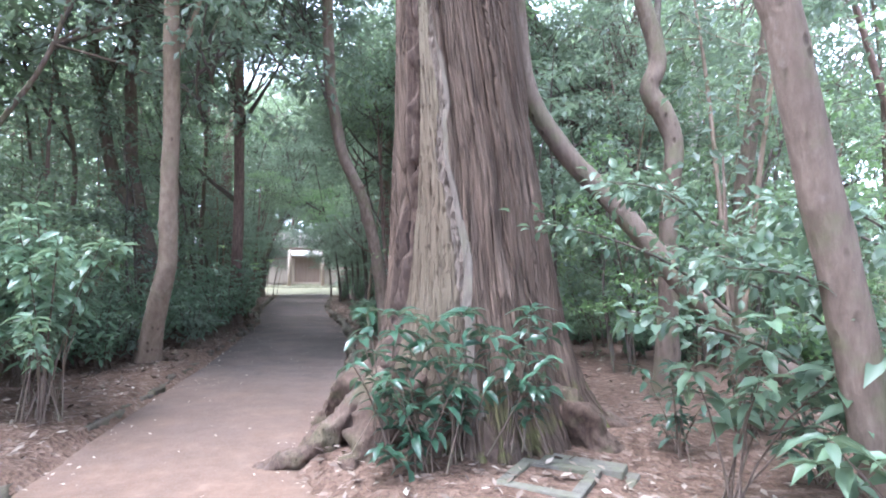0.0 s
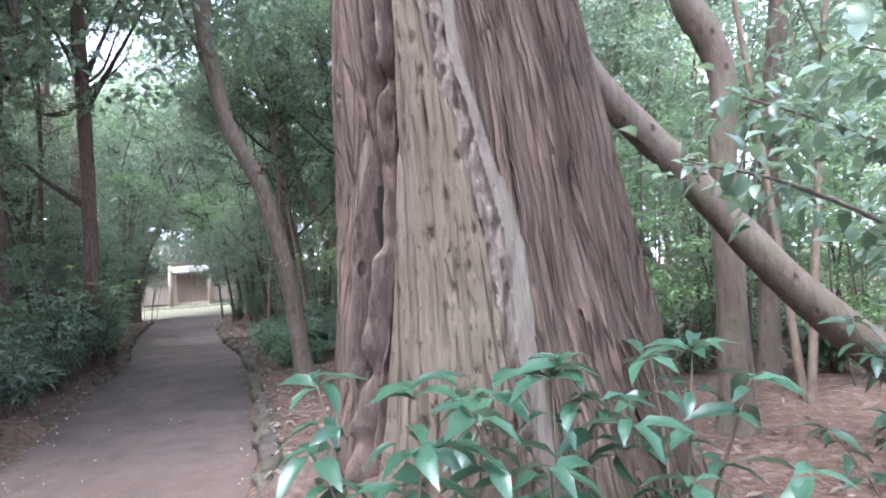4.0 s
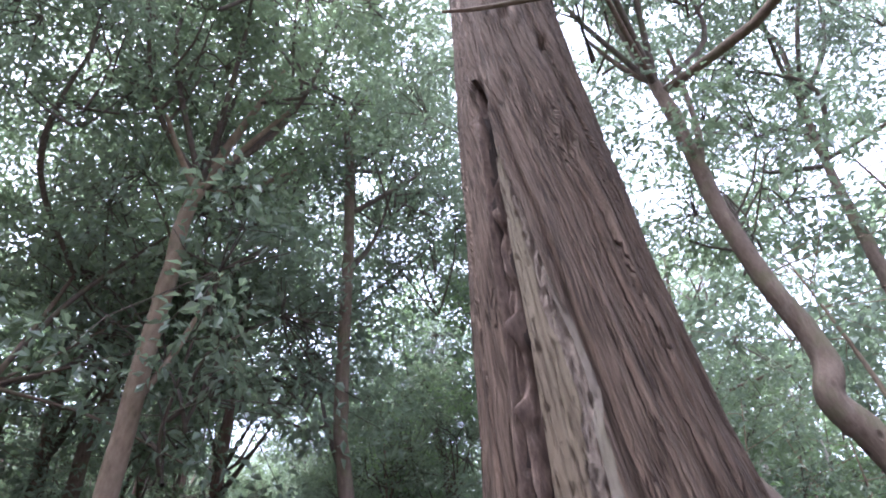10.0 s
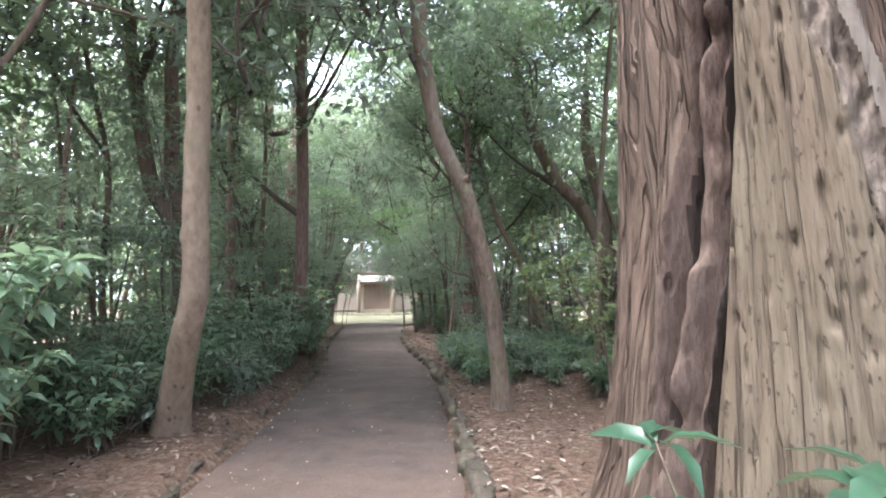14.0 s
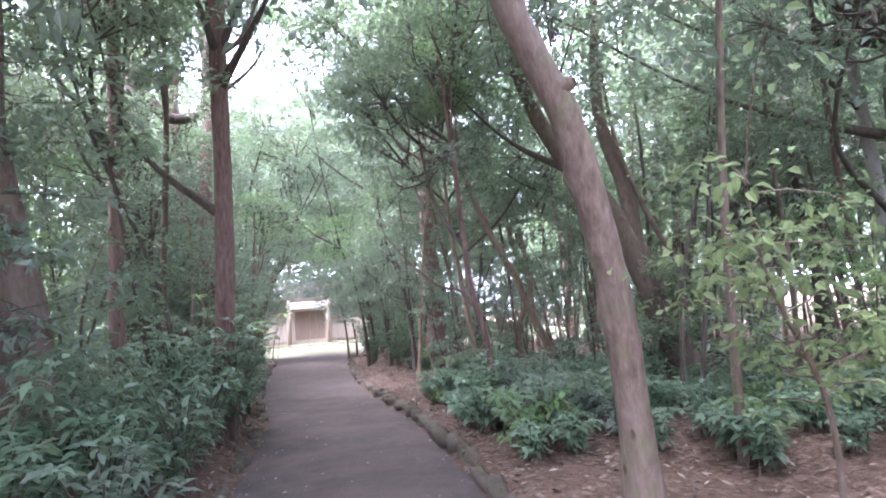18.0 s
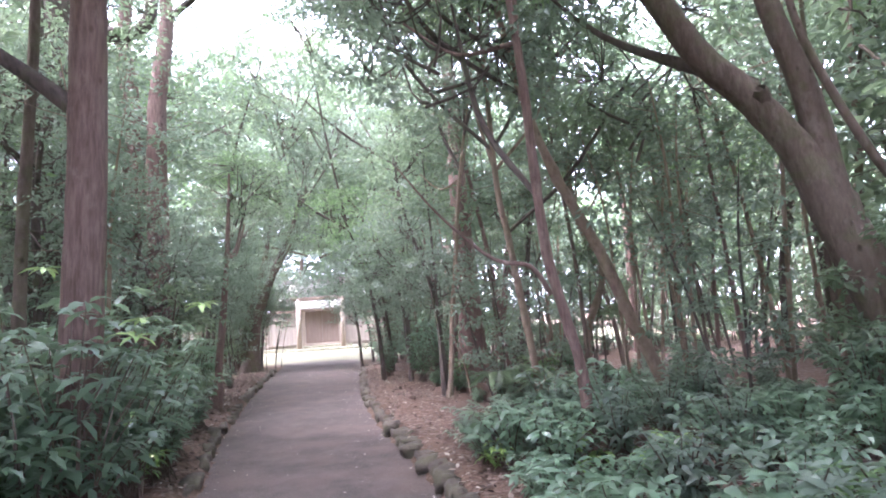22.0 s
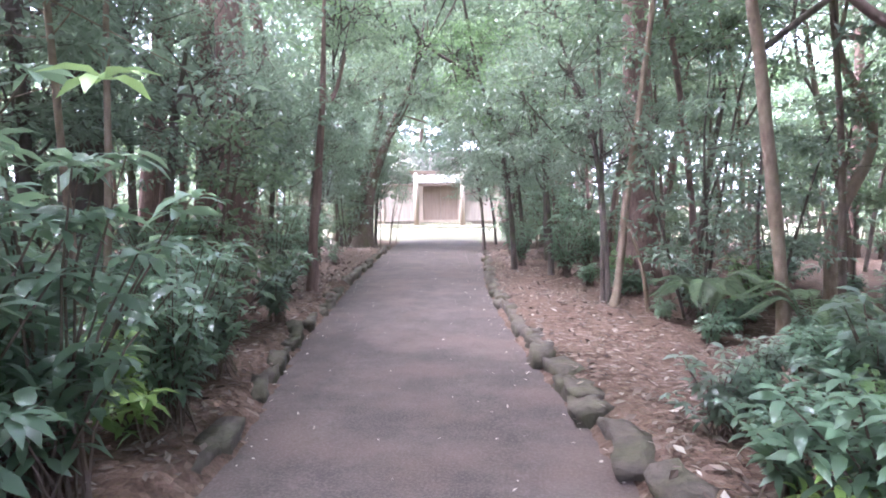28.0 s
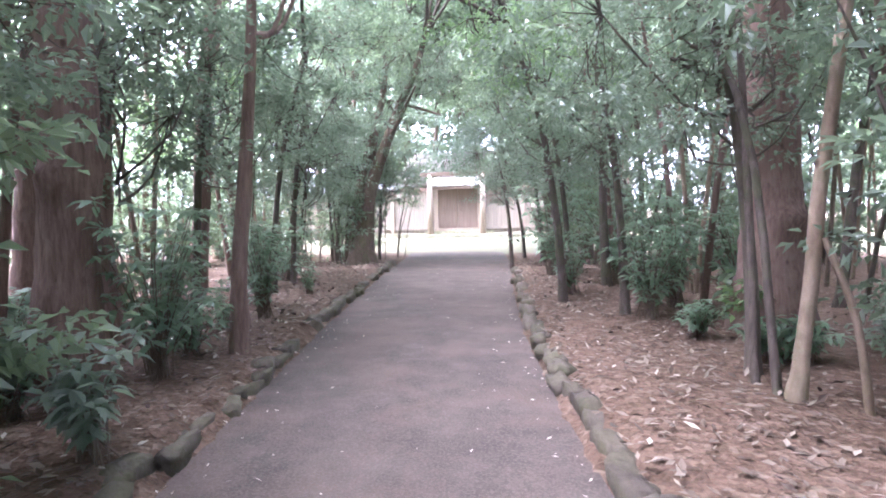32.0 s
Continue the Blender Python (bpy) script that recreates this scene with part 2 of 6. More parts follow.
def bare_wood_material():
    k = Nodes("weathered_bare_wood", 0.88, 0.15)
    g = k.noise(grain_coords(k, (1, 0.06, 1)), 55.0, 6.0, 0.7)
    broad = k.noise(grain_coords(k, (1, 0.12, 1)), 12.0, 4.0, 0.6)
    col = k.ramp(g, [(0.3, (0.078, 0.058, 0.041)), (0.5, (0.113, 0.09, 0.062)), (0.72, (0.158, 0.13, 0.093))])
    col = k.mix(k.ramp(broad, [(0.38, (0, 0, 0)), (0.62, (0.6, 0.6, 0.6))]), col, (0.145, 0.117, 0.086))
    col = k.mix(k.ramp(k.noise(grain_coords(k, (1, 0.35, 1)), 3.2, 4.0), [(0.45, (0, 0, 0)), (0.7, (0.6, 0.6, 0.6))]), col, (0.12, 0.085, 0.06))
    high = k.n("ShaderNodeSeparateXYZ", Vector=k.n("ShaderNodeNewGeometry").outputs["Position"]).outputs[2]
    col = k.mix(k.ramp(k.math("MULTIPLY", high, 0.2), [(0.5, (0, 0, 0)), (0.95, (0.5, 0.5, 0.5))]), col, (0.20, 0.174, 0.132))
    pits = k.ramp(k.noise(grain_coords(k, (1, 0.35, 1)), 46.0, 5.0, 0.7), [(0.585, (0, 0, 0)), (0.64, (0.75, 0.75, 0.75))])
    where = k.ramp(k.noise(grain_coords(k, (1, 0.4, 1)), 5.0, 3.0), [(0.40, (0.25, 0.25, 0.25)), (0.58, (1, 1, 1))])
    slits = k.ramp(k.noise(grain_coords(k, (1, 0.035, 1)), 42.0, 3.0, 0.5), [(0.57, (0, 0, 0)), (0.63, (0.9, 0.9, 0.9))])
    marks = k.math("MAXIMUM", k.math("MULTIPLY", pits, where), k.math("MULTIPLY", slits, k.ramp(broad, [(0.42, (0.25, 0.25, 0.25)), (0.6, (1, 1, 1))])))
    col = k.mix(marks, col, (0.066, 0.048, 0.036))
    k.color(col)
    k.bump(k.math("SUBTRACT", k.math("ADD", g, broad), k.math("MULTIPLY", marks, 1.5)), 0.9, 0.025)
    return k.m


M_SOIL, M_PATH, M_LITTER = soil_material(), path_material(), litter_material()
M_STONE = stone_material("mossy_kerb_stone", (0.065, 0.052, 0.042), (0.125, 0.102, 0.083), 0.25)
M_SLAB = stone_material("grey_green_concrete", (0.10, 0.094, 0.078), (0.18, 0.17, 0.142), 0.3)
M_GRAVEL = stone_material("mossy_gravel", (0.09, 0.083, 0.054), (0.15, 0.138, 0.094), 0.4)
M_CEDAR, M_BARE = cedar_bark_material(), bare_wood_material()
M_SEAM = bark_material("ropy_seam_bark", (0.025, 0.016, 0.012), (0.075, 0.050, 0.039), (0.15, 0.108, 0.085), 0.4, 24.0, 0.0, 1.0)
M_ROOT = bark_material("root_bark", (0.03, 0.02, 0.015), (0.082, 0.054, 0.04), (0.145, 0.103, 0.08), 0.5, 30.0, 0.2, 1.0, 30.0)
M_GREYSTRIP = bark_material("grey_dead_wood", (0.086, 0.069, 0.055), (0.125, 0.104, 0.085), (0.165, 0.141, 0.118), 0.12, 34.0, 0.1, 0.9, 42.0)
M_ROT = bark_material("pitted_rotten_wood", (0.04, 0.029, 0.023), (0.105, 0.082, 0.066), (0.175, 0.145, 0.118), 0.45, 30.0, 0.0, 1.0, 34.0)
# near-black colour that stands in for the shade inside the seam's grooves
M_GROOVE_SHADE = bark_material("seam_groove_shade", (0.012, 0.009, 0.008), (0.03, 0.021, 0.017), (0.055, 0.04, 0.032), 0.4, 30.0, 0.0, 0.8)
M_RED = bark_material("reddish_bark", (0.085, 0.052, 0.042), (0.16, 0.105, 0.088), (0.25, 0.175, 0.148), 0.15, 30.0)
M_PALE = bark_material("pale_brown_bark", (0.12, 0.085, 0.062), (0.21, 0.153, 0.113), (0.30, 0.232, 0.178), 0.45, 16.0, 0.15, 0.55)
M_BROWN = bark_material("smooth_brown_bark", (0.066, 0.048, 0.037), (0.128, 0.094, 0.073), (0.198, 0.152, 0.122), 0.3, 20.0, 0.25, 0.8)
M_DARK = bark_material("dark_bark", (0.04, 0.032, 0.028), (0.085, 0.067, 0.057), (0.15, 0.12, 0.103), 0.2, 24.0, 0.25)
M_WHITE = bark_material("whitish_bark", (0.24, 0.215, 0.19), (0.38, 0.35, 0.32), (0.5, 0.47, 0.44), 0.5, 14.0, 0.1, 0.3)
M_LEAF = leaf_material("evergreen_leaf", (0.082, 0.118, 0.074), (0.16, 0.21, 0.128))
M_LEAF2 = leaf_material("deep_green_leaf", (0.082, 0.114, 0.090), (0.15, 0.196, 0.148), 0.4, 0.45, 0.9)
M_LEAF5 = leaf_material("dark_glossy_leaf", (0.042, 0.072, 0.046), (0.082, 0.125, 0.076), 0.42, 0.25, 0.45)
M_LEAF6 = leaf_material("blue_green_shrub_leaf", (0.085, 0.143, 0.09), (0.152, 0.236, 0.148), 0.38, 0.42, 0.9)
M_LEAF3 = leaf_material("fresh_green_leaf", (0.08, 0.15, 0.05), (0.16, 0.27, 0.09), 0.4, 0.5)
M_LEAF4 = leaf_material("yellow_green_new_leaf", (0.16, 0.28, 0.05), (0.32, 0.46, 0.12), 0.4, 0.4)


# ---------------------------------------------------------------- mesh helpers
def mesh_np(name, verts, faces, mats, smooth=True, uv=None):
    """A mesh from arrays of vertices and of equal-sided faces."""
    me = bpy.data.meshes.new(name)
    verts, faces = np.asarray(verts, np.float32), np.asarray(faces, np.int32)
    n, k = faces.shape
    me.vertices.add(len(verts))
    me.vertices.foreach_set("co", verts.ravel())
    me.loops.add(n * k)
    me.loops.foreach_set("vertex_index", faces.ravel())
    me.polygons.add(n)
    me.polygons.foreach_set("loop_start", np.arange(0, n * k, k, dtype=np.int32))
    me.polygons.foreach_set("use_smooth", np.full(n, smooth))
    if uv is not None:
        me.uv_layers.new(name="grain").data.foreach_set("uv", np.asarray(uv, np.float32)[faces.ravel()].ravel())
    for m in mats if isinstance(mats, (list, tuple)) else [mats]:
        me.materials.append(m)
    me.update(calc_edges=True)
    return me


def put(name, me, parent=None, label="", m=None):
    ob = new(name, me)
    if parent is not None:
        ob.parent = parent
    if m is not None:
        ob.matrix_basis = m
    return tagged(ob, label)


def part(name, bm, material, parent, label="", smooth=False):
    me = bpy.data.meshes.new(name)
    if smooth:
        for f in bm.faces:
            f.smooth = True
    bm.to_mesh(me)
    bm.free()
    me.materials.append(material)
    return put(name, me, parent, label)


def box(x0, x1, y0, y1, z0, z1, bevel=0.01):
    bm = bmesh.new()
    bmesh.ops.create_cube(bm, size=1, matrix=Matrix.LocRotScale(((x0 + x1) / 2, (y0 + y1) / 2, (z0 + z1) / 2), None, (abs(x1 - x0), abs(y1 - y0), abs(z1 - z0))))
    if bevel:
        bmesh.ops.bevel(bm, geom=bm.edges[:], offset=bevel, segments=2, affect="EDGES", profile=0.6)
    return bm


def spline(ctrl, n):
    """Points along a smooth curve (Catmull-Rom) through the control rows, all columns alike."""
    c = np.asarray(ctrl, float)
    if len(c) < 2:
        return np.repeat(c, n, 0)
    c = np.vstack([2 * c[0] - c[1], c, 2 * c[-1] - c[-2]])
    seg = np.linspace(0, len(c) - 3 - 1e-6, n)
    i = seg.astype(int)
    u = (seg - i)[:, None]
    p0, p1, p2, p3 = c[i], c[i + 1], c[i + 2], c[i + 3]
    return 0.5 * (2 * p1 + (p2 - p0) * u + (2 * p0 - 5 * p1 + 4 * p2 - p3) * u**2 + (3 * p1 - p0 - 3 * p2 + p3) * u**3)


def tube_arrays(ctrl, n, sides, rough=0.0, rng=RNG, flare=0.0, knots=0):
    """A round limb along control rows (x, y, z, radius), with uneven girth."""
    s = spline(ctrl, n)
    pts, rad = s[:, :3], np.maximum(s[:, 3], 0.003)
    tan = np.gradient(pts, axis=0)
    tan /= np.linalg.norm(tan, axis=1)[:, None] + 1e-9
    ref = np.array([0.31, 0.95, 0.02])
    a = np.cross(tan, ref)
    a /= np.linalg.norm(a, axis=1)[:, None] + 1e-9
    b = np.cross(tan, a)
    th = np.linspace(0, 2 * np.pi, sides, endpoint=False)
    r = rad[:, None] * np.ones((1, sides))
    if rough:
        w = rng.normal(0, 1, (n, sides))
        w = (w + np.roll(w, 1, 1) + np.roll(w, 1, 0) + np.roll(w, -1, 0)) / 2
        lobes = sum(np.sin(k * th + rng.uniform(0, 6.3))[None, :] / k for k in (2, 3, 5))
        r = r * (1 + rough * (0.6 * w + 0.7 * lobes))
    for _ in range(knots):
        ki, ka = rng.integers(2, n - 1), rng.uniform(0, 6.28)
        off = np.abs((th - ka + np.pi) % (2 * np.pi) - np.pi)
        r = r * (1 + rng.uniform(0.12, 0.38) * np.exp(-((np.arange(n) - ki) / 0.9) ** 2)[:, None] * np.exp(-(off / 0.6) ** 2)[None, :])
    if flare:
        h = np.linalg.norm(pts - pts[0], axis=1)
        lob = 1 + 0.35 * np.sin(4 * th + 1.0)[None, :] + 0.2 * np.sin(7 * th)[None, :]
        r = r * (1 + flare * np.exp(-h / (2.2 * rad[0]))[:, None] * lob)
    v = pts[:, None] + r[..., None] * (np.cos(th)[None, :, None] * a[:, None] + np.sin(th)[None, :, None] * b[:, None])
    idx = np.arange(n * sides).reshape(n, sides)
    nx = np.roll(idx, -1, 1)
    f = np.stack([idx[:-1], nx[:-1], nx[1:], idx[1:]], -1).reshape(-1, 4)
    return v.reshape(-1, 3), f


def join_arrays(pairs):
    vs, fs, o = [], [], 0
    for v, f in pairs:
        vs.append(v)
        fs.append(f + o)
        o += len(v)
    return np.vstack(vs), np.vstack(fs)


def unit(v):
    return v / (np.linalg.norm(v, axis=-1, keepdims=True) + 1e-9)


def leaf_arrays(p, d, nrm, length, width, fine=False, curl=0.15):
    """Pointed leaves, folded along the midrib: at p, along d, facing nrm."""
    d = unit(d)
    side = unit(np.cross(d, nrm))
    up = np.cross(side, d)
    L, W = np.asarray(length)[:, None], np.asarray(width)[:, None]
    n = len(p)
    if not fine:
        v = np.stack([p, p + d * L * 0.45 + side * W * 0.5 + up * W * 0.22, p + d * L - up * L * curl, p + d * L * 0.45 - side * W * 0.5 + up * W * 0.22], 1)
        o = (np.arange(n) * 4)[:, None]
        f = np.stack([o + [0, 1, 2], o + [0, 2, 3]], 1).reshape(-1, 3)
        return v.reshape(-1, 3), f
    if fine == "mid":
        rows = [p]
        for t, w, dz in ((0.3, 0.42, 0.03), (0.65, 0.42, -0.02)):
            rows += [p + d * L * t + side * W * w + up * (L * dz + W * 0.12), p + d * L * t - side * W * w + up * L * dz]
        v = np.stack(rows + [p + d * L - up * L * curl], 1)
        o = (np.arange(n) * 6)[:, None]
        f = np.stack([o + q for q in ([0, 1, 2], [1, 3, 4], [1, 4, 2], [3, 5, 4])], 1).reshape(-1, 3)
        return v.reshape(-1, 3), f
    rows = []
    for t, w, dz in ((0.0, 0.0, 0.0), (0.28, 0.42, 0.05), (0.62, 0.46, -0.02), (1.0, 0.0, -curl)):
        mid = p + d * L * t + up * L * dz
        if w:
            rows += [mid + side * W * w + up * W * 0.2, mid, mid - side * W * w + up * W * 0.2]
        else:
            rows += [mid]
    v = np.stack(rows, 1)
    o = (np.arange(n) * 8)[:, None]
    f = np.stack([o + q for q in ([0, 1, 2], [0, 2, 3], [1, 4, 5], [1, 5, 2], [2, 5, 6], [2, 6, 3], [4, 7, 5], [5, 7, 6])], 1).reshape(-1, 3)
    return v.reshape(-1, 3), f


def lattice(x, y, seed=0, period=None):
    """Smooth value noise in two dimensions, 0 to 1; x may be periodic."""
    table = np.random.default_rng(seed).random((257, 257))
    xi, yi = np.floor(x).astype(int), np.floor(y).astype(int)
    fx, fy = x - xi, y - yi
    fx, fy = fx * fx * (3 - 2 * fx), fy * fy * (3 - 2 * fy)
    w = (lambda i: i % period) if period else (lambda i: i % 257)
    g = lambda i, j: table[w(i), j % 257]
    return (g(xi, yi) * (1 - fx) + g(xi + 1, yi) * fx) * (1 - fy) + (g(xi, yi + 1) * (1 - fx) + g(xi + 1, yi + 1) * fx) * fy


# ---------------------------------------------------------------- plan
PATH_Y = np.array([-12, 0.0, 3.0, 4.6, 6.0, 8.1, 9.7, 12.0, 13.5, 15.0, 17.4, 20.0, 22.3, 25.0, 28.5, 32.2, 36.0, 40.0, 44.0])
PATH_L = np.array([-1.2, -2.4, -2.85, -3.1, -3.35, -3.7, -3.95, -4.4, -4.72, -5.0, -5.5, -6.4, -7.0, -7.75, -8.6, -9.5, -10.3, -11.3, -12.3])
PATH_R = np.array([1.6, 0.75, -0.25, -1.15, -1.25, -1.35, -1.62, -2.0, -2.25, -2.55, -3.1, -3.9, -4.5, -5.1, -5.7, -6.25, -6.9, -7.8, -8.6])


def edges(y):
    return np.interp(y, PATH_Y, PATH_L), np.interp(y, PATH_Y, PATH_R)


def off_path(x, y):
    """How far beside the path a place lies, in metres; negative on it."""
    l, r = edges(y)
    return np.maximum(l - x, x - r)


def ground_z(x, y):
    x, y = np.asarray(x, float), np.asarray(y, float)
    d = off_path(x, y)
    bank = 0.14 * np.clip((d - 0.02) / 0.16, 0, 1) * np.clip((36 - y) / 4, 0, 1)
    lumps = 0.16 * (lattice(x * 0.5 + 40, y * 0.5 + 40, 3) - 0.5) + 0.07 * (lattice(x * 1.9 + 60, y * 1.9 + 60, 4) - 0.5)
    return bank + lumps * np.clip(d / 1.2, 0, 1) * np.clip((36 - y) / 6, 0.15, 1) - 0.05 * (d < 0)


def sheet(xs, ys, zf):
    gx, gy = np.meshgrid(xs, ys)
    v = np.stack([gx, gy, zf(gx, gy)], -1).reshape(-1, 3)
    i = np.arange(len(xs) * len(ys)).reshape(len(ys), len(xs))
    return v, np.stack([i[:-1, :-1], i[:-1, 1:], i[1:, 1:], i[1:, :-1]], -1).reshape(-1, 4)


xs = np.concatenate([[-600, -250, -120, -60, -40], np.arange(-28, 16, 0.2), [20, 26, 40, 60, 120, 250, 600]])
ys = np.concatenate([[-600, -250, -100, -40, -20], np.arange(-8, 46, 0.28), [50, 60, 80, 120, 250, 600]])
ground = put("ground", mesh_np("ground", *sheet(xs, ys, ground_z), M_SOIL))
tagged(ground, "brown forest floor covered with fallen leaves", "ground", kind="structure")

# the trodden path, a low crowned strip between its kerbs
py = np.arange(-12, 42.0, 0.15)
pl, pr = edges(py)
u = np.linspace(0, 1, 26)
px = pl[:, None] + (pr - pl)[:, None] * u[None, :]
pyy = np.repeat(py[:, None], 26, 1)
pz = 0.005 + 0.03 * (1 - (2 * u[None, :] - 1) ** 2) + 0.02 * (lattice(px * 0.7 + 30, pyy * 0.5 + 30, 9) - 0.5)
idx = np.arange(px.size).reshape(px.shape)
pf = np.stack([idx[:-1, :-1], idx[:-1, 1:], idx[1:, 1:], idx[1:, :-1]], -1).reshape(-1, 4)
path = put("path", mesh_np("path", np.stack([px, pyy, pz], -1).reshape(-1, 3), pf, M_PATH))
tagged(path, "narrow trodden path of brown earth and grey paving", "path", kind="structure")

# the bright open court before the gate
cx, cy = np.linspace(-30, 9, 60), np.linspace(36.0, 52, 40)
court = put("forecourt", mesh_np("forecourt", *sheet(cx, cy, lambda x, y: np.clip((y - 37.5) * 0.05 - 0.06, -0.06, 0.27) + 0.03 * lattice(x + 50, y + 50, 5)), M_GRAVEL))
tagged(court, "open mossy gravel court in front of the gate", "court", kind="structure")


# ---------------------------------------------------------------- the great cedar
CEDAR_Z = [-0.3, 0.0, 0.5, 1.0, 1.5, 2.0, 3.0, 4.0, 5.0, 6.0, 7.0, 10.0, 16.0]
CEDAR_X = [0.28, 0.28, 0.28, 0.29, 0.27, 0.24, 0.18, 0.13, 0.10, 0.07, 0.06, 0.06, 0.06]
CEDAR_R = [1.38, 1.22, 1.00, 0.87, 0.79, 0.73, 0.64, 0.59, 0.555, 0.52, 0.50, 0.45, 0.32]


def gnarled(c, n, sides):
    """A root with twisted ridges and knobs along it."""
    v, f = tube_arrays(c, n, sides, 0.1)
    mid = np.repeat(spline(c, n)[:, :3], sides, 0)
    i, j = np.divmod(np.arange(n * sides), sides)
    seed = int(abs(c[0][0] * 97 + c[0][1] * 13)) + 3
    a = j / sides * 7 + i * 0.06
    k = 0.66 + 0.72 * np.abs(lattice(a, i * 0.10, seed, 7) - 0.5) * 2 + 0.34 * (lattice(j / sides * 15, i * 0.3, seed + 1, 15) - 0.5)
    return mid + (v - mid) * k[:, None], f


def great_cedar():
    th = np.radians(np.concatenate([np.linspace(-115, -75, 64, endpoint=False), np.linspace(-75, -38, 160, endpoint=False), np.linspace(-38, 115, 280, endpoint=False), np.linspace(115, 245, 44, endpoint=False)]))
    nt, nz = len(th), 310
    z = np.concatenate([np.linspace(-0.3, 4.5, 230), np.linspace(4.55, 16, nz - 230)])
    T, Z = np.meshgrid(th, z)
    slow = 4 * (lattice(Z * 0.9, Z * 0 + 3, 34) - 0.5) + 0.9 * (lattice(Z * 4, Z * 0 + 9, 35) - 0.5)
    s0 = np.interp(Z, [0, 1, 1.75, 2.6, 4, 5.2, 5.7], [-66, -65, -63, -54, -53, -51, -50]) + 0.8 * slow
    s1 = np.interp(Z, [0, 1, 1.75, 2.6, 3.4, 4.4, 5.2, 5.7], [-54, -54, -50, -44, -43, -46, -46, -49]) + 0.5 * slow
    # the rows of the mesh follow the seam
    deg = np.degrees(T)
    deg = deg + (0.5 * (s0 + s1) + 56) * np.exp(-(((deg + 56) / 22) ** 2))
    T = np.radians(deg)
    twist = np.interp(Z, [0, 2.5, 4.2, 5.3, 16], [-2, 0, 11, 28, 160])
    D = deg + twist                      # the grain turns as it climbs
    R = np.interp(Z, CEDAR_Z, CEDAR_R)
    # fibrous ridges: long plates at three widths
    u = (D % 360) / 360
    warp = lattice(u * 16, Z * 1.1, 21, 16) - 0.5
    def furrows(count, along, seed, width):
        """Long plates parted by narrow furrows: 1 on a plate, 0 in a furrow."""
        n = lattice(u * count + warp * count / 70, Z * along, seed, count)
        return np.clip(np.abs(n - 0.5) / width, 0, 1)
    relief = 0.058 * (furrows(40, 0.30, 22, 0.12) - 1) + 0.03 * (furrows(105, 0.5, 23, 0.16) - 1) + 0.014 * (lattice(u * 250, Z * 1.6, 24, 250) - 0.5)
    relief = relief + 0.035 * (lattice(u * 40, Z * 0.5, 25, 40) - 0.5)
    # zones by angle: the open seam, the bare wood, the grey dead strip
    jag = 5 * (lattice(Z * 2.3, Z * 0 + 3, 31) - 0.5) + 2.5 * (lattice(Z * 7, Z * 0 + 9, 32) - 0.5)
    b1 = np.interp(Z, [0, 0.6, 1.3, 1.9, 2.5, 3.3, 4.3, 5.1, 5.6], [-2, -4, -8, -12, -17, -19, -30, -43, -50]) + jag
    g1 = np.interp(Z, [0, 0.6, 1.3, 1.9, 2.5, 3.4, 3.9, 4.2], [2, 0, -2.5, -6.5, -12, -15.5, -26, -30]) + 1.1 * jag + 3 * (lattice(Z * 1.3, Z * 0 + 17, 33) - 0.5)
    low, top = Z > 0.28 + 0.2 * (lattice(u * 60, Z * 0, 41, 60)), Z < 5.6
    seam = (deg > s0 - 2.4) & (deg < s1) & top & low
    bare = (deg >= s1) & (deg < b1) & top & low
    grey = (deg >= b1) & (deg < g1) & (Z < 4.2) & low
    wood = 0.012 * (lattice(u * 190 + warp, Z * 0.9, 51, 190) - 0.5) + 0.016 * furrows(90, 0.6, 52, 0.06) + 0.02 * (lattice(u * 30, Z * 1.2, 53, 30) - 0.5) - 0.022 * np.clip((lattice(u * 250, Z * 13, 54, 250) - 0.74) * 6, 0, 1)
    wob = 4.6 * (lattice(Z * 2.2, Z * 0 + 5, 63) - 0.5) + 2.6 * (lattice(Z * 6.5, Z * 0 + 8, 70) - 0.5)
    mid = s0 + 0.42 * (s1 - s0) + wob
    lump = lattice(Z * 7.5 + 0.5 * wob, u * 0 + 2, 65)
    knobs = 0.115 * np.exp(-((deg - mid) / 2.3) ** 2) * (0.1 + 1.25 * lump**1.4) + 0.085 * np.exp(-((deg - s1 + 1.5 - 0.5 * wob) / 0.8) ** 2) * np.clip(2.4 * lattice(Z * 3.1, Z * 0 + 7, 67) - 0.6, 0, 1) + 0.06 * np.exp(-((deg - s0 - 1.6 - 0.4 * wob) / 0.8) ** 2) * np.clip(2.2 * lattice(Z * 2.2, Z * 0 + 4, 73) - 0.5, 0, 1) + 0.012 * (lattice(u * 190, Z * 2.5, 61, 190) - 0.5) + 0.045 * (lattice(u * 110, Z * 9, 62, 110) - 0.5) - 0.045
    relief = np.where(bare, -0.055 + wood, relief)
    rotten = bare & (deg > b1 - 2 - 9 * lattice(Z * 1.7, Z * 0 + 4, 68) * np.clip((5.2 - Z) / 2, 0, 1) - 4 * (lattice(u * 90, Z * 6, 69, 90) - 0.5))
    relief = np.where(rotten, relief - 0.012 + 0.03 * (lattice(u * 200, Z * 12, 55, 200) - 0.5) - 0.022 * np.clip((lattice(u * 240, Z * 19, 56, 240) - 0.6) * 4, 0, 1), relief)
    relief = np.where(grey, -0.028 + 0.4 * wood, relief)
    ease = lambda q: np.clip(q, 0, 1) ** 2 * (3 - 2 * np.clip(q, 0, 1))
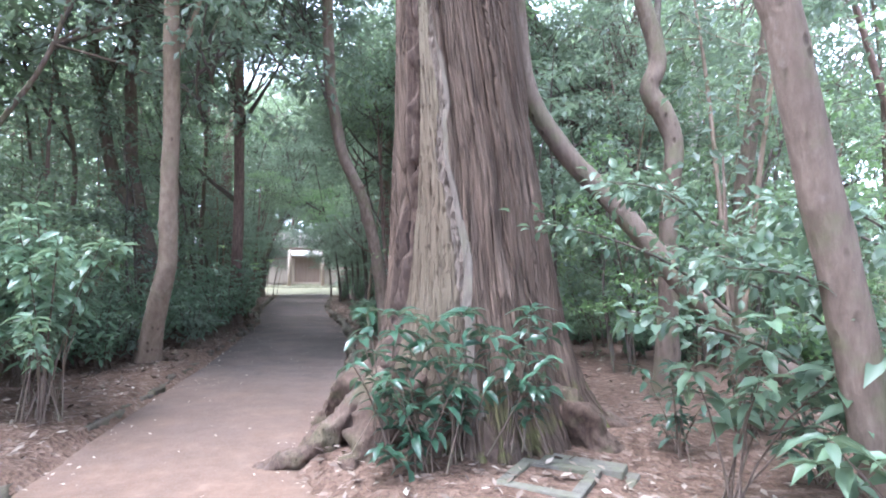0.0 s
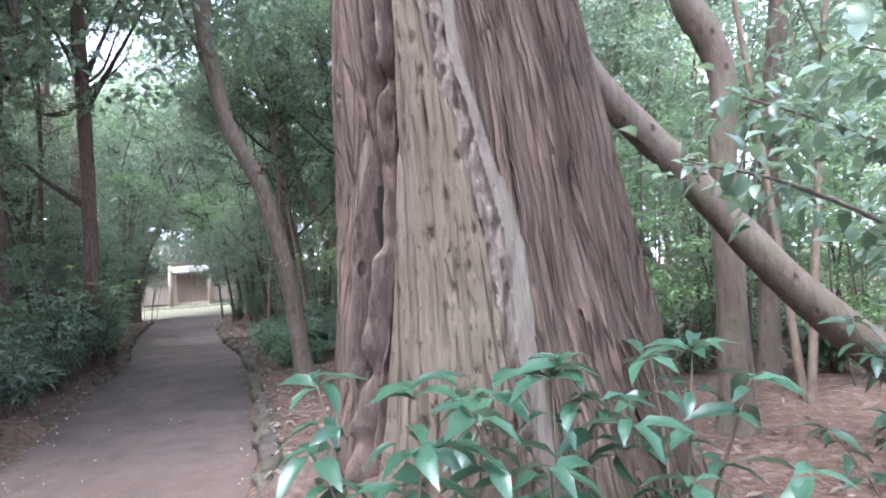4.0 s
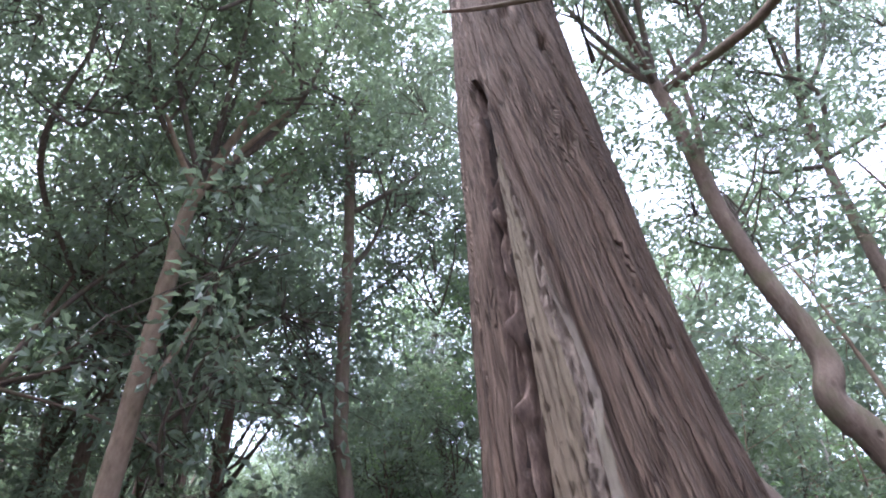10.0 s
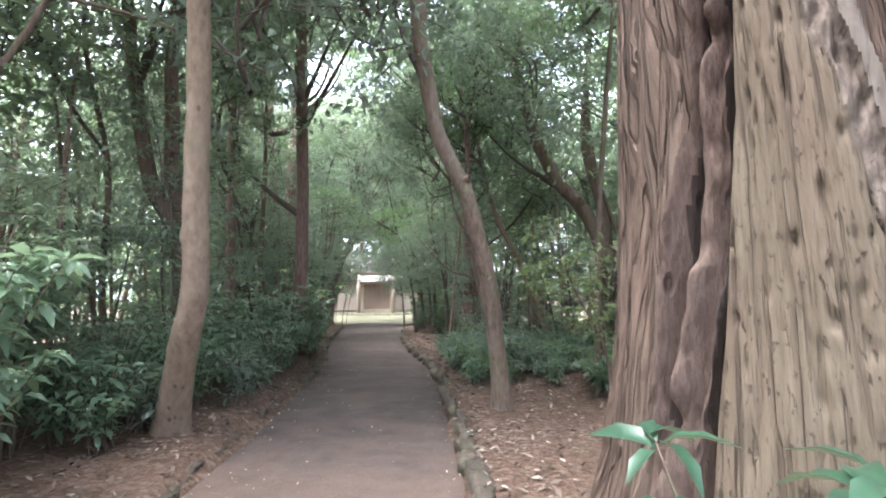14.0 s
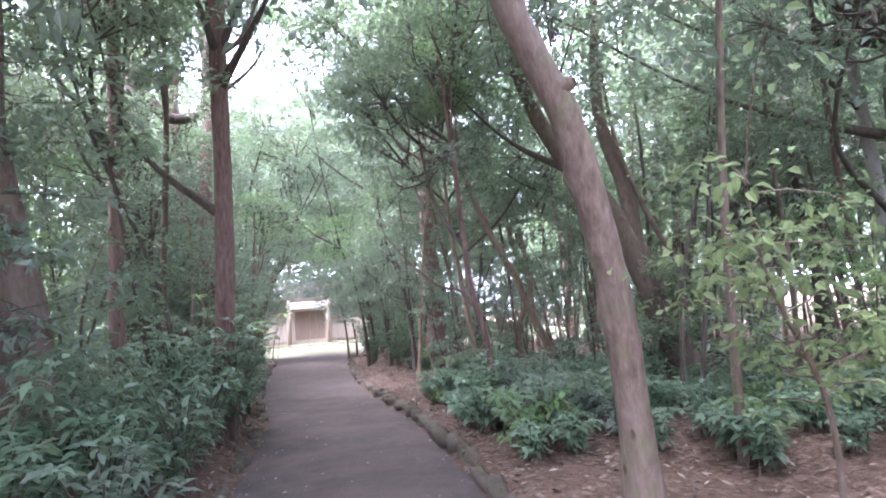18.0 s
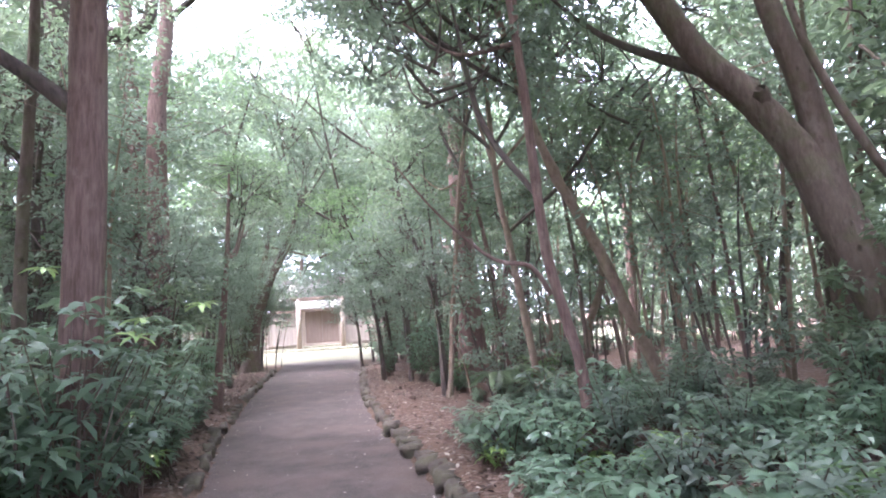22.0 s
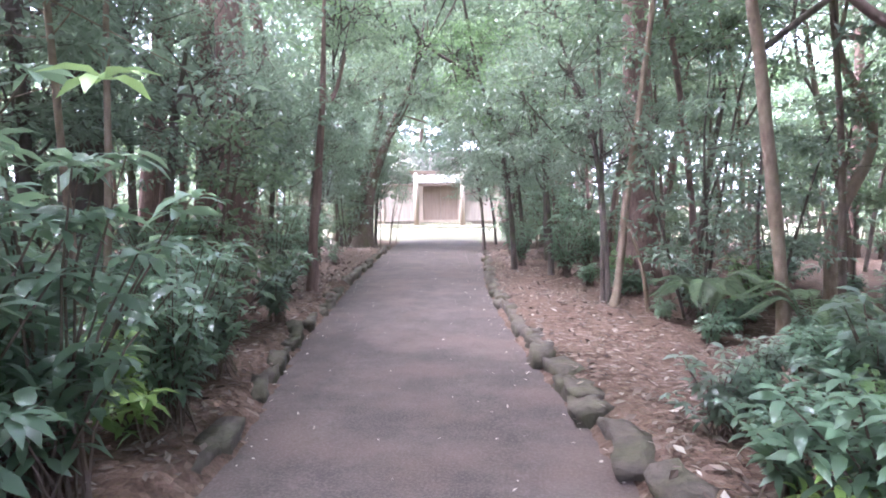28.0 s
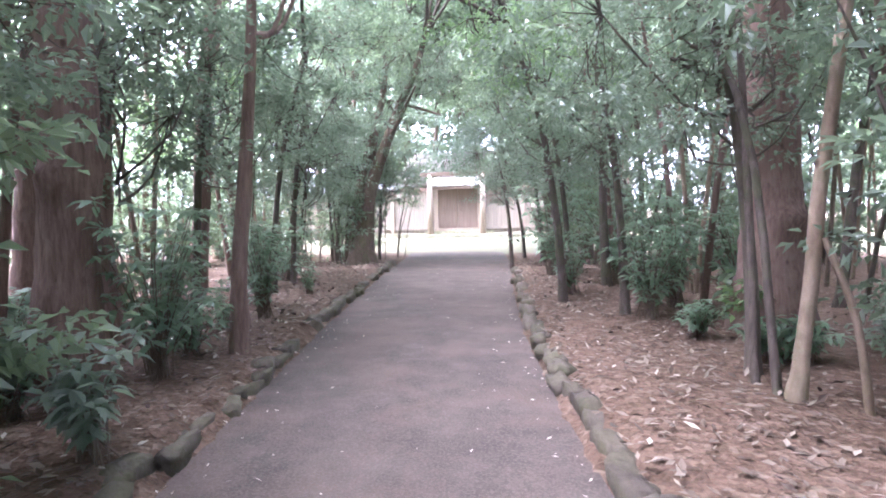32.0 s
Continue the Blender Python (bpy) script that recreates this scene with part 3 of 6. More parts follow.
    into = ease((deg - s0 + 1.8) / 2.6) * ease((s1 + 1.2 - deg) / 2.4) * ease((5.75 - Z) / 0.4) * ease((Z - 0.3) / 0.3)
    relief = relief * (1 - into) + (-0.080 + knobs) * into
    lip = np.exp(-((deg - s1) / 2.2) ** 2) * (top & low)
    relief = relief - 0.12 * lip - 0.07 * np.exp(-((deg - s0 - 0.2) / 1.4) ** 2) * (top & low)
    # buttress roots near the ground
    low_w = np.clip((1.15 - Z) / 1.2, 0, 1) ** 1.6
    lobes = 0.42 * np.sin(np.radians(5 * deg) + 0.7) + 0.30 * np.sin(np.radians(8 * deg) + 2.1) + 0.22 * np.sin(np.radians(13 * deg) + 0.4)
    R2 = R * (1 + 0.22 * low_w * lobes) + relief * (1 + 1.2 * low_w)
    # knot holes in the upper bark
    for kd, kz, kr in ((-51, 5.45, 0.10), (-22, 5.5, 0.06), (-8, 5.2, 0.05), (14, 4.9, 0.05), (-12, 6.4, 0.06), (20, 6.0, 0.05)):
        q = ((np.radians(deg - kd) * R) ** 2 + ((Z - kz) * 0.7) ** 2) / kr**2
        R2 = R2 - 0.07 * np.exp(-q) + 0.03 * np.exp(-((np.sqrt(q) - 1.5) ** 2) * 3)
    xc = np.interp(Z, CEDAR_Z, CEDAR_X)
    V = np.stack([xc + R2 * np.sin(T), 5.45 - R2 * np.cos(T), Z], -1).reshape(-1, 3)
    i = np.arange(nt * nz).reshape(nz, nt)
    nx = np.roll(i, -1, 1)
    F = np.stack([i[:-1], nx[:-1], nx[1:], i[1:]], -1)
    # strips along both seam edges where the groove's shade is painted in
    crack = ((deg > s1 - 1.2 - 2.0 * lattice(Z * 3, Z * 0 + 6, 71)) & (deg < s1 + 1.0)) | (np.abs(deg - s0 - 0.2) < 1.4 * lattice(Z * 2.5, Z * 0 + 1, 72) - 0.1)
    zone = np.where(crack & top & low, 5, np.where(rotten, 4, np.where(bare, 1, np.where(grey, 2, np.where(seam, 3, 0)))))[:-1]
    tree = tagged(new("cedar_tree"), "huge old cedar with fibrous red-brown bark and a bare wood scar", "tree")
    grain = np.stack([np.radians(D) * 0.75, Z], -1).reshape(-1, 2)
    for k, nm, mat, lab in ((0, "bark", M_CEDAR, "reddish brown fibrous bark"), (1, "bare_wood", M_BARE, "tan bare wood with fine cracks and pits"), (2, "dead_strip", M_GREYSTRIP, "smooth grey dead wood strip"), (3, "bark_seam", M_SEAM, "dark ropy open seam in the bark"), (4, "rotten_wood", M_ROT, "dark pitted rotten wood"), (5, "crack", M_GROOVE_SHADE, "groove along the bark seam with its shade put into the colour")):
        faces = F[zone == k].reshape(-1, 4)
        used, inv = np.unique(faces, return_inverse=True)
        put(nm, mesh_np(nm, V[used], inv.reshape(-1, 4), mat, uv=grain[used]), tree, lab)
    # roots that run out over the ground
    roots = [
        [(-0.55, 5.0, 0.62, 0.16), (-0.80, 4.85, 0.34, 0.15), (-1.05, 4.75, 0.14, 0.13), (-1.33, 4.66, 0.03, 0.09), (-1.55, 4.55, -0.06, 0.04)],
        [(-0.35, 4.75, 0.60, 0.20), (-0.52, 4.55, 0.30, 0.17), (-0.66, 4.36, 0.06, 0.13), (-0.76, 4.2, -0.06, 0.06)],
        [(-0.05, 4.55, 0.40, 0.16), (-0.16, 4.35, 0.16, 0.13), (-0.28, 4.1, 0.02, 0.08), (-0.34, 3.9, -0.05, 0.04)],
        [(0.35, 4.5, 0.36, 0.15), (0.40, 4.35, 0.14, 0.12), (0.36, 4.2, -0.05, 0.08)],
        [(1.0, 4.9, 0.45, 0.2), (1.25, 4.75, 0.2, 0.16), (1.45, 4.65, 0.02, 0.1), (1.6, 4.6, -0.06, 0.05)],
        [(1.1, 5.4, 0.45, 0.17), (1.45, 5.4, 0.18, 0.12), (1.85, 5.3, 0.05, 0.08), (2.05, 5.3, -0.05, 0.05)],
        [(-0.75, 5.5, 0.5, 0.22), (-1.05, 5.6, 0.2, 0.15), (-1.25, 5.75, 0.0, 0.08)],
    ]
    for c in roots:
        x, y, z, r = c[0]
        c = [(0.28 + 0.6 * (x - 0.28), 5.45 + 0.6 * (y - 5.45), z + 0.12, r)] + c
        v, f = gnarled(c, 54, 30)
        put("root", mesh_np("root", v, f, M_ROOT), tree, "gnarled surface root")
    return tree


cedar = great_cedar()

# ---------------------------------------------------------------- foliage library
def clumps(centres, per, spread, size, rng, droop=0.25, fine=False, aspect=0.5, layer=0.32):
    """Leaves in loose tufts round the centres."""
    c = np.repeat(centres, per, 0)
    n = len(c)
    d = unit(rng.normal(0, 1, (n, 3)))
    p = c + d * (rng.random(n) ** 0.5)[:, None] * np.array([spread, spread, spread * layer])
    way = unit((d * 0.8 + rng.normal(0, 0.6, (n, 3))) * np.array([1, 1, 0.55]) + np.array([0, 0, -droop]))
    nrm = unit(rng.normal(0, 0.55, (n, 3)) + np.array([0, 0, 1.0]))
    L = size * rng.uniform(0.65, 1.25, n)
    return leaf_arrays(p, way, nrm, L, L * aspect, fine)


def crown_kind(seed, radius, flat, tufts, per, spread, size, mat, twigs=True):
    """A crown of leafy tufts on forking limbs: returns the leaf mesh and the limb mesh."""
    rng = np.random.default_rng(seed)
    d = unit(rng.normal(0, 1, (tufts, 3)))
    rr = radius * rng.uniform(0.35, 1.0, tufts) ** 0.6
    c = d * rr[:, None] * np.array([1, 1, flat])
    c[:, :2] += 0.35 * radius * (lattice(d[:, 0] * 2 + 9, d[:, 1] * 2 + 9, seed) - 0.5)[:, None]
    v, f = clumps(c, per, spread, size, rng)
    leaves = mesh_np("crown", v, f, mat, smooth=False)
    root = np.array([0, 0, -radius * flat * 1.15])
    limbs = []
    hubs = c[rng.choice(tufts, 7, replace=False)] * 0.55
    for h in hubs:
        root = np.array([rng.normal(0, 0.1), rng.normal(0, 0.1), -radius * flat * rng.uniform(0.3, 1.2)])
        mid = (root + h) / 2 + rng.normal(0, 0.14 * radius, 3)
        limbs.append(tube_arrays([(*root, 0.027), (*mid, 0.019), (*h, 0.012)], 5, 4, 0.05, rng))
    for t in c if twigs else ():
        h = hubs[np.argmin(np.linalg.norm(hubs - t, axis=1))]
        mid = (h + t) / 2 + rng.normal(0, 0.07 * radius, 3)
        limbs.append(tube_arrays([(*h, 0.012), (*mid, 0.008), (*t, 0.004)], 3, 3, 0, rng))
    v, f = join_arrays(limbs)
    return leaves, mesh_np("bough", v, f, M_DARK)


KINDS = ((0.62, M_LEAF), (0.75, M_LEAF2), (0.55, M_LEAF), (0.7, M_LEAF2), (0.6, M_LEAF3))
CROWNS = [crown_kind(101 + i, 2.3, fl, 62, 42, 0.48, 0.13, mt) for i, (fl, mt) in enumerate(KINDS)]
MID_CROWNS = [crown_kind(131 + i, 2.4, fl, 50, 22, 0.5, 0.22, mt, i % 2 == 0) for i, (fl, mt) in enumerate(KINDS)]
FAR_CROWNS = [crown_kind(151 + i, 2.6, fl, 40, 15, 0.62, 0.40, mt, False) for i, (fl, mt) in enumerate(KINDS)]


def sapling_kind(seed, height, stems, tufts, per, size, mat, bark, bare=0.22, girth=1.0, fine=False):
    """A thin understorey tree: slender stems, flat sprays of leaves."""
    rng = np.random.default_rng(seed)
    tubes, cs, poles = [], [], []
    for s in range(stems):
        a = rng.uniform(0, 6.28)
        lean = rng.uniform(0.05, 0.3) * height
        x, y = math.cos(a) * lean, math.sin(a) * lean
        h = height * rng.uniform(0.75, 1.05)
        b = rng.normal(0, 0.12, 2)
        ctrl = [(b[0], b[1], -0.1, 0.028 * girth), (b[0] + x * 0.2, b[1] + y * 0.3, h * 0.35, 0.023 * girth), (x * 0.6 + rng.normal(0, 0.1), y * 0.6, h * 0.7, 0.017 * girth), (x, y, h, 0.006)]
        poles.append(mesh_np("stem", *tube_arrays(ctrl, 12, 6, 0.05, rng), bark))
        sp = spline(ctrl, 40)[:, :3]
        for t in range(tufts // stems):
            q = sp[int(rng.uniform(bare, 0.99) * 39)]
            out = unit(rng.normal(0, 1, 3) * np.array([1, 1, 0.25])) * rng.uniform(0.25, 0.30 * height)
            e = q + out + np.array([0, 0, rng.uniform(-0.1, 0.25)])
            tubes.append(tube_arrays([(*q, 0.009), (*((q + e) / 2 + rng.normal(0, 0.04, 3)), 0.006), (*e, 0.003)], 4, 3, 0, rng))
            cs += [e, q * 0.35 + e * 0.65]
    v, f = join_arrays(tubes)
    twig = mesh_np("bough", v, f, bark)
    v, f = clumps(np.array(cs), per, 0.36, size * 0.82, rng, 0.2, fine)
    return mesh_np("foliage", v, f, mat, smooth=False), twig, *poles


SAPLINGS = [sapling_kind(201, 4.2, 2, 26, 22, 0.165, M_LEAF2, M_DARK), sapling_kind(202, 3.2, 3, 27, 22, 0.15, M_LEAF, M_BROWN), sapling_kind(203, 5.4, 2, 32, 23, 0.17, M_LEAF2, M_DARK), sapling_kind(204, 2.4, 2, 22, 22, 0.14, M_LEAF, M_BROWN), sapling_kind(205, 4.8, 3, 33, 22, 0.165, M_LEAF3, M_DARK)]


POLES = [sapling_kind(221, 6.5, 1, 24, 20, 0.17, M_LEAF2, M_BROWN, 0.5, 1.7), sapling_kind(222, 5.8, 2, 24, 20, 0.16, M_LEAF, M_DARK, 0.55, 1.3), sapling_kind(223, 7.2, 1, 26, 20, 0.17, M_LEAF2, M_RED, 0.55, 2.0), sapling_kind(224, 6.0, 2, 22, 20, 0.16, M_LEAF2, M_PALE, 0.5, 1.4)]


def shrub_kind(seed, height, stems, size, mat, fine="mid", whorl=8, levels=(19, 16, 12, 8)):
    """A low evergreen shrub: bent stems, each with rosettes of long leaves."""
    rng = np.random.default_rng(seed)
    tubes, P, D = [], [], []
    for s in range(stems):
        a = rng.uniform(0, 6.28)
        h = height * rng.uniform(0.35, 1.0)
        out = rng.uniform(0.15, 0.75) * (0.35 * height + 0.3)
        e = np.array([math.cos(a) * out, math.sin(a) * out, h])
        ctrl = [(rng.normal(0, 0.09), rng.normal(0, 0.09), -0.08, 0.010), (*(e * [0.4, 0.4, 0.55]), 0.008), (*e, 0.004)]
        tubes.append(tube_arrays(ctrl, 4, 3, 0, rng))
        sp = spline(ctrl, 20)[:, :3]
        for j in levels:
            m = whorl if j == 19 else whorl - 3
            b = rng.uniform(0, 6.28) + np.arange(m) * 6.283 / m + rng.normal(0, 0.2, m)
            P.append(np.repeat(sp[j][None], m, 0) + rng.normal(0, 0.015, (m, 3)))
            D.append(np.stack([np.cos(b), np.sin(b), rng.uniform(-0.5, 0.3, m) + (0.1 if j == 19 else -0.05)], -1))
    P, D = np.vstack(P), np.vstack(D)
    n = len(P)
    L = size * rng.uniform(0.65, 1.2, n)
    v, f = leaf_arrays(P, D, unit(rng.normal(0, 0.25, (n, 3)) + np.array([0, 0, 1.0])), L, L * 0.34, fine, 0.22)
    leaves = mesh_np("foliage", v, f, mat, smooth=True)
    v, f = join_arrays(tubes)
    return leaves, mesh_np("bough", v, f, M_BROWN)


SHRUBS = [shrub_kind(301, 0.7, 15, 0.155, M_LEAF6), shrub_kind(302, 1.0, 18, 0.165, M_LEAF6), shrub_kind(303, 0.5, 13, 0.14, M_LEAF6), shrub_kind(304, 1.3, 22, 0.17, M_LEAF6), shrub_kind(305, 0.6, 13, 0.16, M_LEAF3), shrub_kind(306, 0.85, 17, 0.15, M_LEAF2)]
SPROUT = shrub_kind(307, 0.42, 3, 0.19, M_LEAF4, True, 7)


def thing_of(name, label, category, group, meshes, x, y, turn, size, z=None, tilt=(0, 0)):
    """A plant made of leaf and stem meshes that stands on the ground."""
    z = float(ground_z(x, y)) if z is None else z
    e = tagged(new(name), label, category, group)
    e.matrix_basis = Matrix.Translation((x, y, z)) @ Euler((tilt[0], tilt[1], turn)).to_matrix().to_4x4() @ Matrix.Diagonal((size, size, size, 1))
    for i, me in enumerate(meshes):
        p = put(("foliage", "bough", "stem", "stem", "stem")[i], me, e)
        if i < 2:
            tagged(p, kind="stuff")
    return e


# ---------------------------------------------------------------- trees
TRUNKS = []


def tree(ctrl, mat, label, limbs=(), crowns=(), sides=14, flare=0.35, ground=True, kinds=None):
    """A tree along control rows (x, y, z, radius), with limbs of its own and crown tufts (x, y, z, size, kind)."""
    c = [tuple(r) for r in ctrl]
    if ground:
        g = float(ground_z(c[0][0], c[0][1]))
        c = [(c[0][0], c[0][1], g - 0.12, c[0][3] * 1.05)] + [r for r in c if r[2] > g + 0.15]
    e = tagged(new("tree"), label, "tree", "forest trees")
    n = max(18, int((6.5 if sides > 11 else 3.2) * (c[-1][2] - c[0][2])))
    put("trunk", mesh_np("trunk", *tube_arrays(c, n, sides, 0.045, RNG, flare, n // 7 if sides > 8 else 0), mat), e)
    TRUNKS.append((e, spline(c, 24)))
    for l in limbs:
        put("limb", mesh_np("limb", *tube_arrays(l, 22 if len(l) > 3 else 9, sides if len(l) > 3 else 6, 0.04), mat), e)
    for x, y, z, s, k in crowns:
        turn = Matrix.Translation((x, y, z)) @ Euler((RNG.normal(0, 0.12), RNG.normal(0, 0.12), RNG.uniform(0, 6.28))).to_matrix().to_4x4() @ Matrix.Diagonal((s, s, s * RNG.uniform(0.85, 1.15), 1))
        tagged(put("crown", (kinds or CROWNS)[k % 5][0], e, m=turn), kind="stuff")
        tagged(put("bough", (kinds or CROWNS)[k % 5][1], e, m=turn), kind="stuff")
    return e


def anchor(e, x, y, z):
    """Set a thing's origin at its base, with its parts left where they are."""
    e.location = (x, y, z)
    for ch in e.children:
        ch.matrix_parent_inverse = Matrix.Translation((-x, -y, -z))
    return e


anchor(cedar, 0.28, 5.45, 0.0)


def grown(ctrl, mat, label, top, lean=(0.0, 0.0), limbs=(), crown_sizes=(1.2, 1.0, 0.9), flare=0.35, sides=14, spread=1.5, depth=1.2, kinds=None):
    """A tree known up to some height, carried on upwards to its crown."""
    c = [tuple(r) for r in ctrl]
    x, y, z, r = c[-1]
    k = max(1, int((top - z) / 2.0))
    for i in range(1, k + 1):
        h = z + (top - z) * i / k
        c.append((x + lean[0] * i / k + RNG.normal(0, 0.12), y + lean[1] * i / k + RNG.normal(0, 0.12), h, max(0.02, r * (1 - 0.75 * i / k))))
    tx, ty, tz, _ = c[-1]
    crowns, more = [], list(limbs)
    for j, s in enumerate(crown_sizes):
        a = RNG.uniform(0, 6.28)
        d = spread * (0.3 if j == 0 else 1.0)
        p = (tx + d * math.cos(a), ty + d * math.sin(a), tz - 0.2 + RNG.uniform(-depth, 0.5) * (j > 0))
        crowns.append((*p, s, int(RNG.integers(0, 5))))
        q = c[-2] if len(c) > 2 else c[-1]
        more.append([(q[0], q[1], q[2], q[3] * 0.7), ((q[0] + p[0]) / 2, (q[1] + p[1]) / 2, (q[2] + p[2] - 1.4) / 2, q[3] * 0.5), (p[0], p[1], p[2] - 1.4 * s, q[3] * 0.35)])
    t = tree(c, mat, label, more, crowns, sides, flare, kinds=kinds)
    return anchor(t, ctrl[0][0], ctrl[0][1], float(ground_z(ctrl[0][0], ctrl[0][1])))


# the S-shaped tree beside the path
grown([(-1.04, 10.79, 0.1, 0.125), (-1.11, 10.65, 0.95, 0.112), (-1.20, 10.52, 1.8, 0.108), (-1.30, 10.43, 2.3, 0.106), (-1.45, 10.34, 2.9, 0.105), (-1.62, 10.28, 3.28, 0.102), (-1.80, 10.21, 3.7, 0.10), (-1.92, 10.1, 4.4, 0.098), (-2.0, 9.97, 5.2, 0.096), (-2.05, 9.9, 7.72, 0.09), (-2.15, 9.88, 9.87, 0.08), (-2.23, 9.88, 11.2, 0.066)],
      M_BROWN, "slender brown tree with an S-shaped leaning trunk", 14.0, (0.9, 0.2), limbs=[[(-1.52, 10.3, 3.05, 0.06), (-1.43, 10.24, 3.09, 0.05), (-1.40, 10.22, 3.1, 0.03)]], crown_sizes=(0.9, 0.8), spread=1.4)
# straight red-brown trunk by the path
grown([(-5.6, 15.5, 0.0, 0.185), (-5.6, 15.5, 0.79, 0.172), (-5.54, 15.5, 1.94, 0.152), (-5.51, 15.5, 3.91, 0.137), (-5.53, 15.5, 5.52, 0.133), (-5.56, 15.5, 7.6, 0.125), (-5.7, 15.5, 10.0, 0.11)],
      M_RED, "straight red-brown trunk close beside the path", 13.0, (-0.1, 0.0), limbs=[[(-5.53, 15.5, 6.0, 0.04), (-5.15, 15.6, 6.4, 0.035), (-4.85, 15.7, 7.3, 0.02)]], crown_sizes=(1.0, 0.9))
# pale tree leaning to the path, and the forked tree behind it
grown([(-4.75, 9.3, 0.1, 0.18), (-4.55, 9.05, 0.65, 0.16), (-4.31, 8.82, 1.26, 0.15), (-4.17, 8.72, 1.75, 0.138), (-4.13, 8.65, 2.15, 0.132), (-4.10, 8.58, 2.6, 0.128), (-4.05, 8.5, 3.3, 0.123), (-3.99, 8.4, 3.9, 0.118), (-3.95, 8.25, 5.1, 0.11), (-3.9, 8.15, 6.2, 0.10), (-3.85, 8.1, 7.5, 0.085)],
      M_PALE, "pale smooth tree leaning towards the path", 11.0, (0.5, 0.3), limbs=[[(-3.98, 8.35, 4.6, 0.05), (-3.75, 8.5, 5.3, 0.04), (-3.5, 8.7, 6.6, 0.02)]], crown_sizes=(1.1, 0.9, 0.8))
grown([(-6.3, 12.5, 0.0, 0.27), (-6.38, 12.5, 1.0, 0.235), (-6.44, 12.5, 2.0, 0.22), (-6.68, 12.5, 2.85, 0.17), (-7.14, 12.5, 3.57, 0.14), (-7.37, 12.5, 4.5, 0.13), (-7.54, 12.5, 5.53, 0.12), (-7.7, 12.5, 6.57, 0.11)],
      M_BROWN, "brown tree that forks into two bent stems", 11.5, (-0.5, 0.2), limbs=[[(-6.5, 12.5, 2.3, 0.14), (-6.62, 12.5, 3.1, 0.135), (-6.80, 12.5, 3.95, 0.13), (-6.82, 12.5, 5.0, 0.12), (-6.84, 12.5, 6.0, 0.11), (-6.6, 12.6, 8.0, 0.07), (-6.2, 12.7, 10.0, 0.03)]], crown_sizes=(1.1, 1.0, 0.9))
# slanting dark tree on the brighter side
grown([(6.9, 14.5, 0.0, 0.24), (6.2, 14.5, 1.7, 0.21), (5.46, 14.5, 3.28, 0.2), (4.62, 14.5, 4.87, 0.19), (3.31, 14.5, 6.54, 0.17), (2.2, 14.6, 8.2, 0.14)], M_DARK, "dark slanting trunk on the brighter side", 11.0, (-0.8, 0.3), limbs=[[(4.5, 14.5, 5.0, 0.12), (4.55, 14.5, 6.2, 0.1), (4.4, 14.6, 8.0, 0.06), (4.2, 14.7, 9.6, 0.03)]], crown_sizes=(1.0, 0.9, 0.9))
grown([(-7.63, 16.4, 0.0, 0.13), (-7.64, 16.4, 2.0, 0.12), (-7.65, 16.4, 4.8, 0.11), (-7.67, 16.4, 7.7, 0.10)], M_RED, "straight reddish trunk among dark undergrowth", 11.5, crown_sizes=(1.0, 0.8))
grown([(-7.1, 16.9, 0.0, 0.07), (-7.1, 16.9, 2.6, 0.06), (-7.0, 16.9, 5.5, 0.05)], M_BROWN, "thin brown trunk in undergrowth", 9.0, crown_sizes=(0.8,))
# dark crooked tree with a hooked bough
grown([(-9.5, 20.4, 0.0, 0.3), (-9.45, 20.45, 3.0, 0.28), (-9.4, 20.46, 5.2, 0.28), (-9.32, 20.46, 7.1, 0.3), (-9.28, 20.47, 9.5, 0.28), (-9.5, 20.44, 11.4, 0.22)],
      M_DARK, "dark old tree with a hooked hanging bough", 14.0, limbs=[[(-9.2, 20.48, 7.7, 0.15), (-8.7, 20.52, 7.1, 0.14), (-8.25, 20.58, 6.95, 0.128), (-7.75, 20.64, 7.25, 0.11), (-7.63, 20.65, 8.9, 0.09), (-7.0, 20.7, 10.2, 0.06)], [(-9.3, 20.4, 8.5, 0.15), (-10.2, 20.2, 9.8, 0.1), (-11.2, 20.0, 11.8, 0.05)]], crown_sizes=(1.1, 1.0, 0.9), spread=2.4)
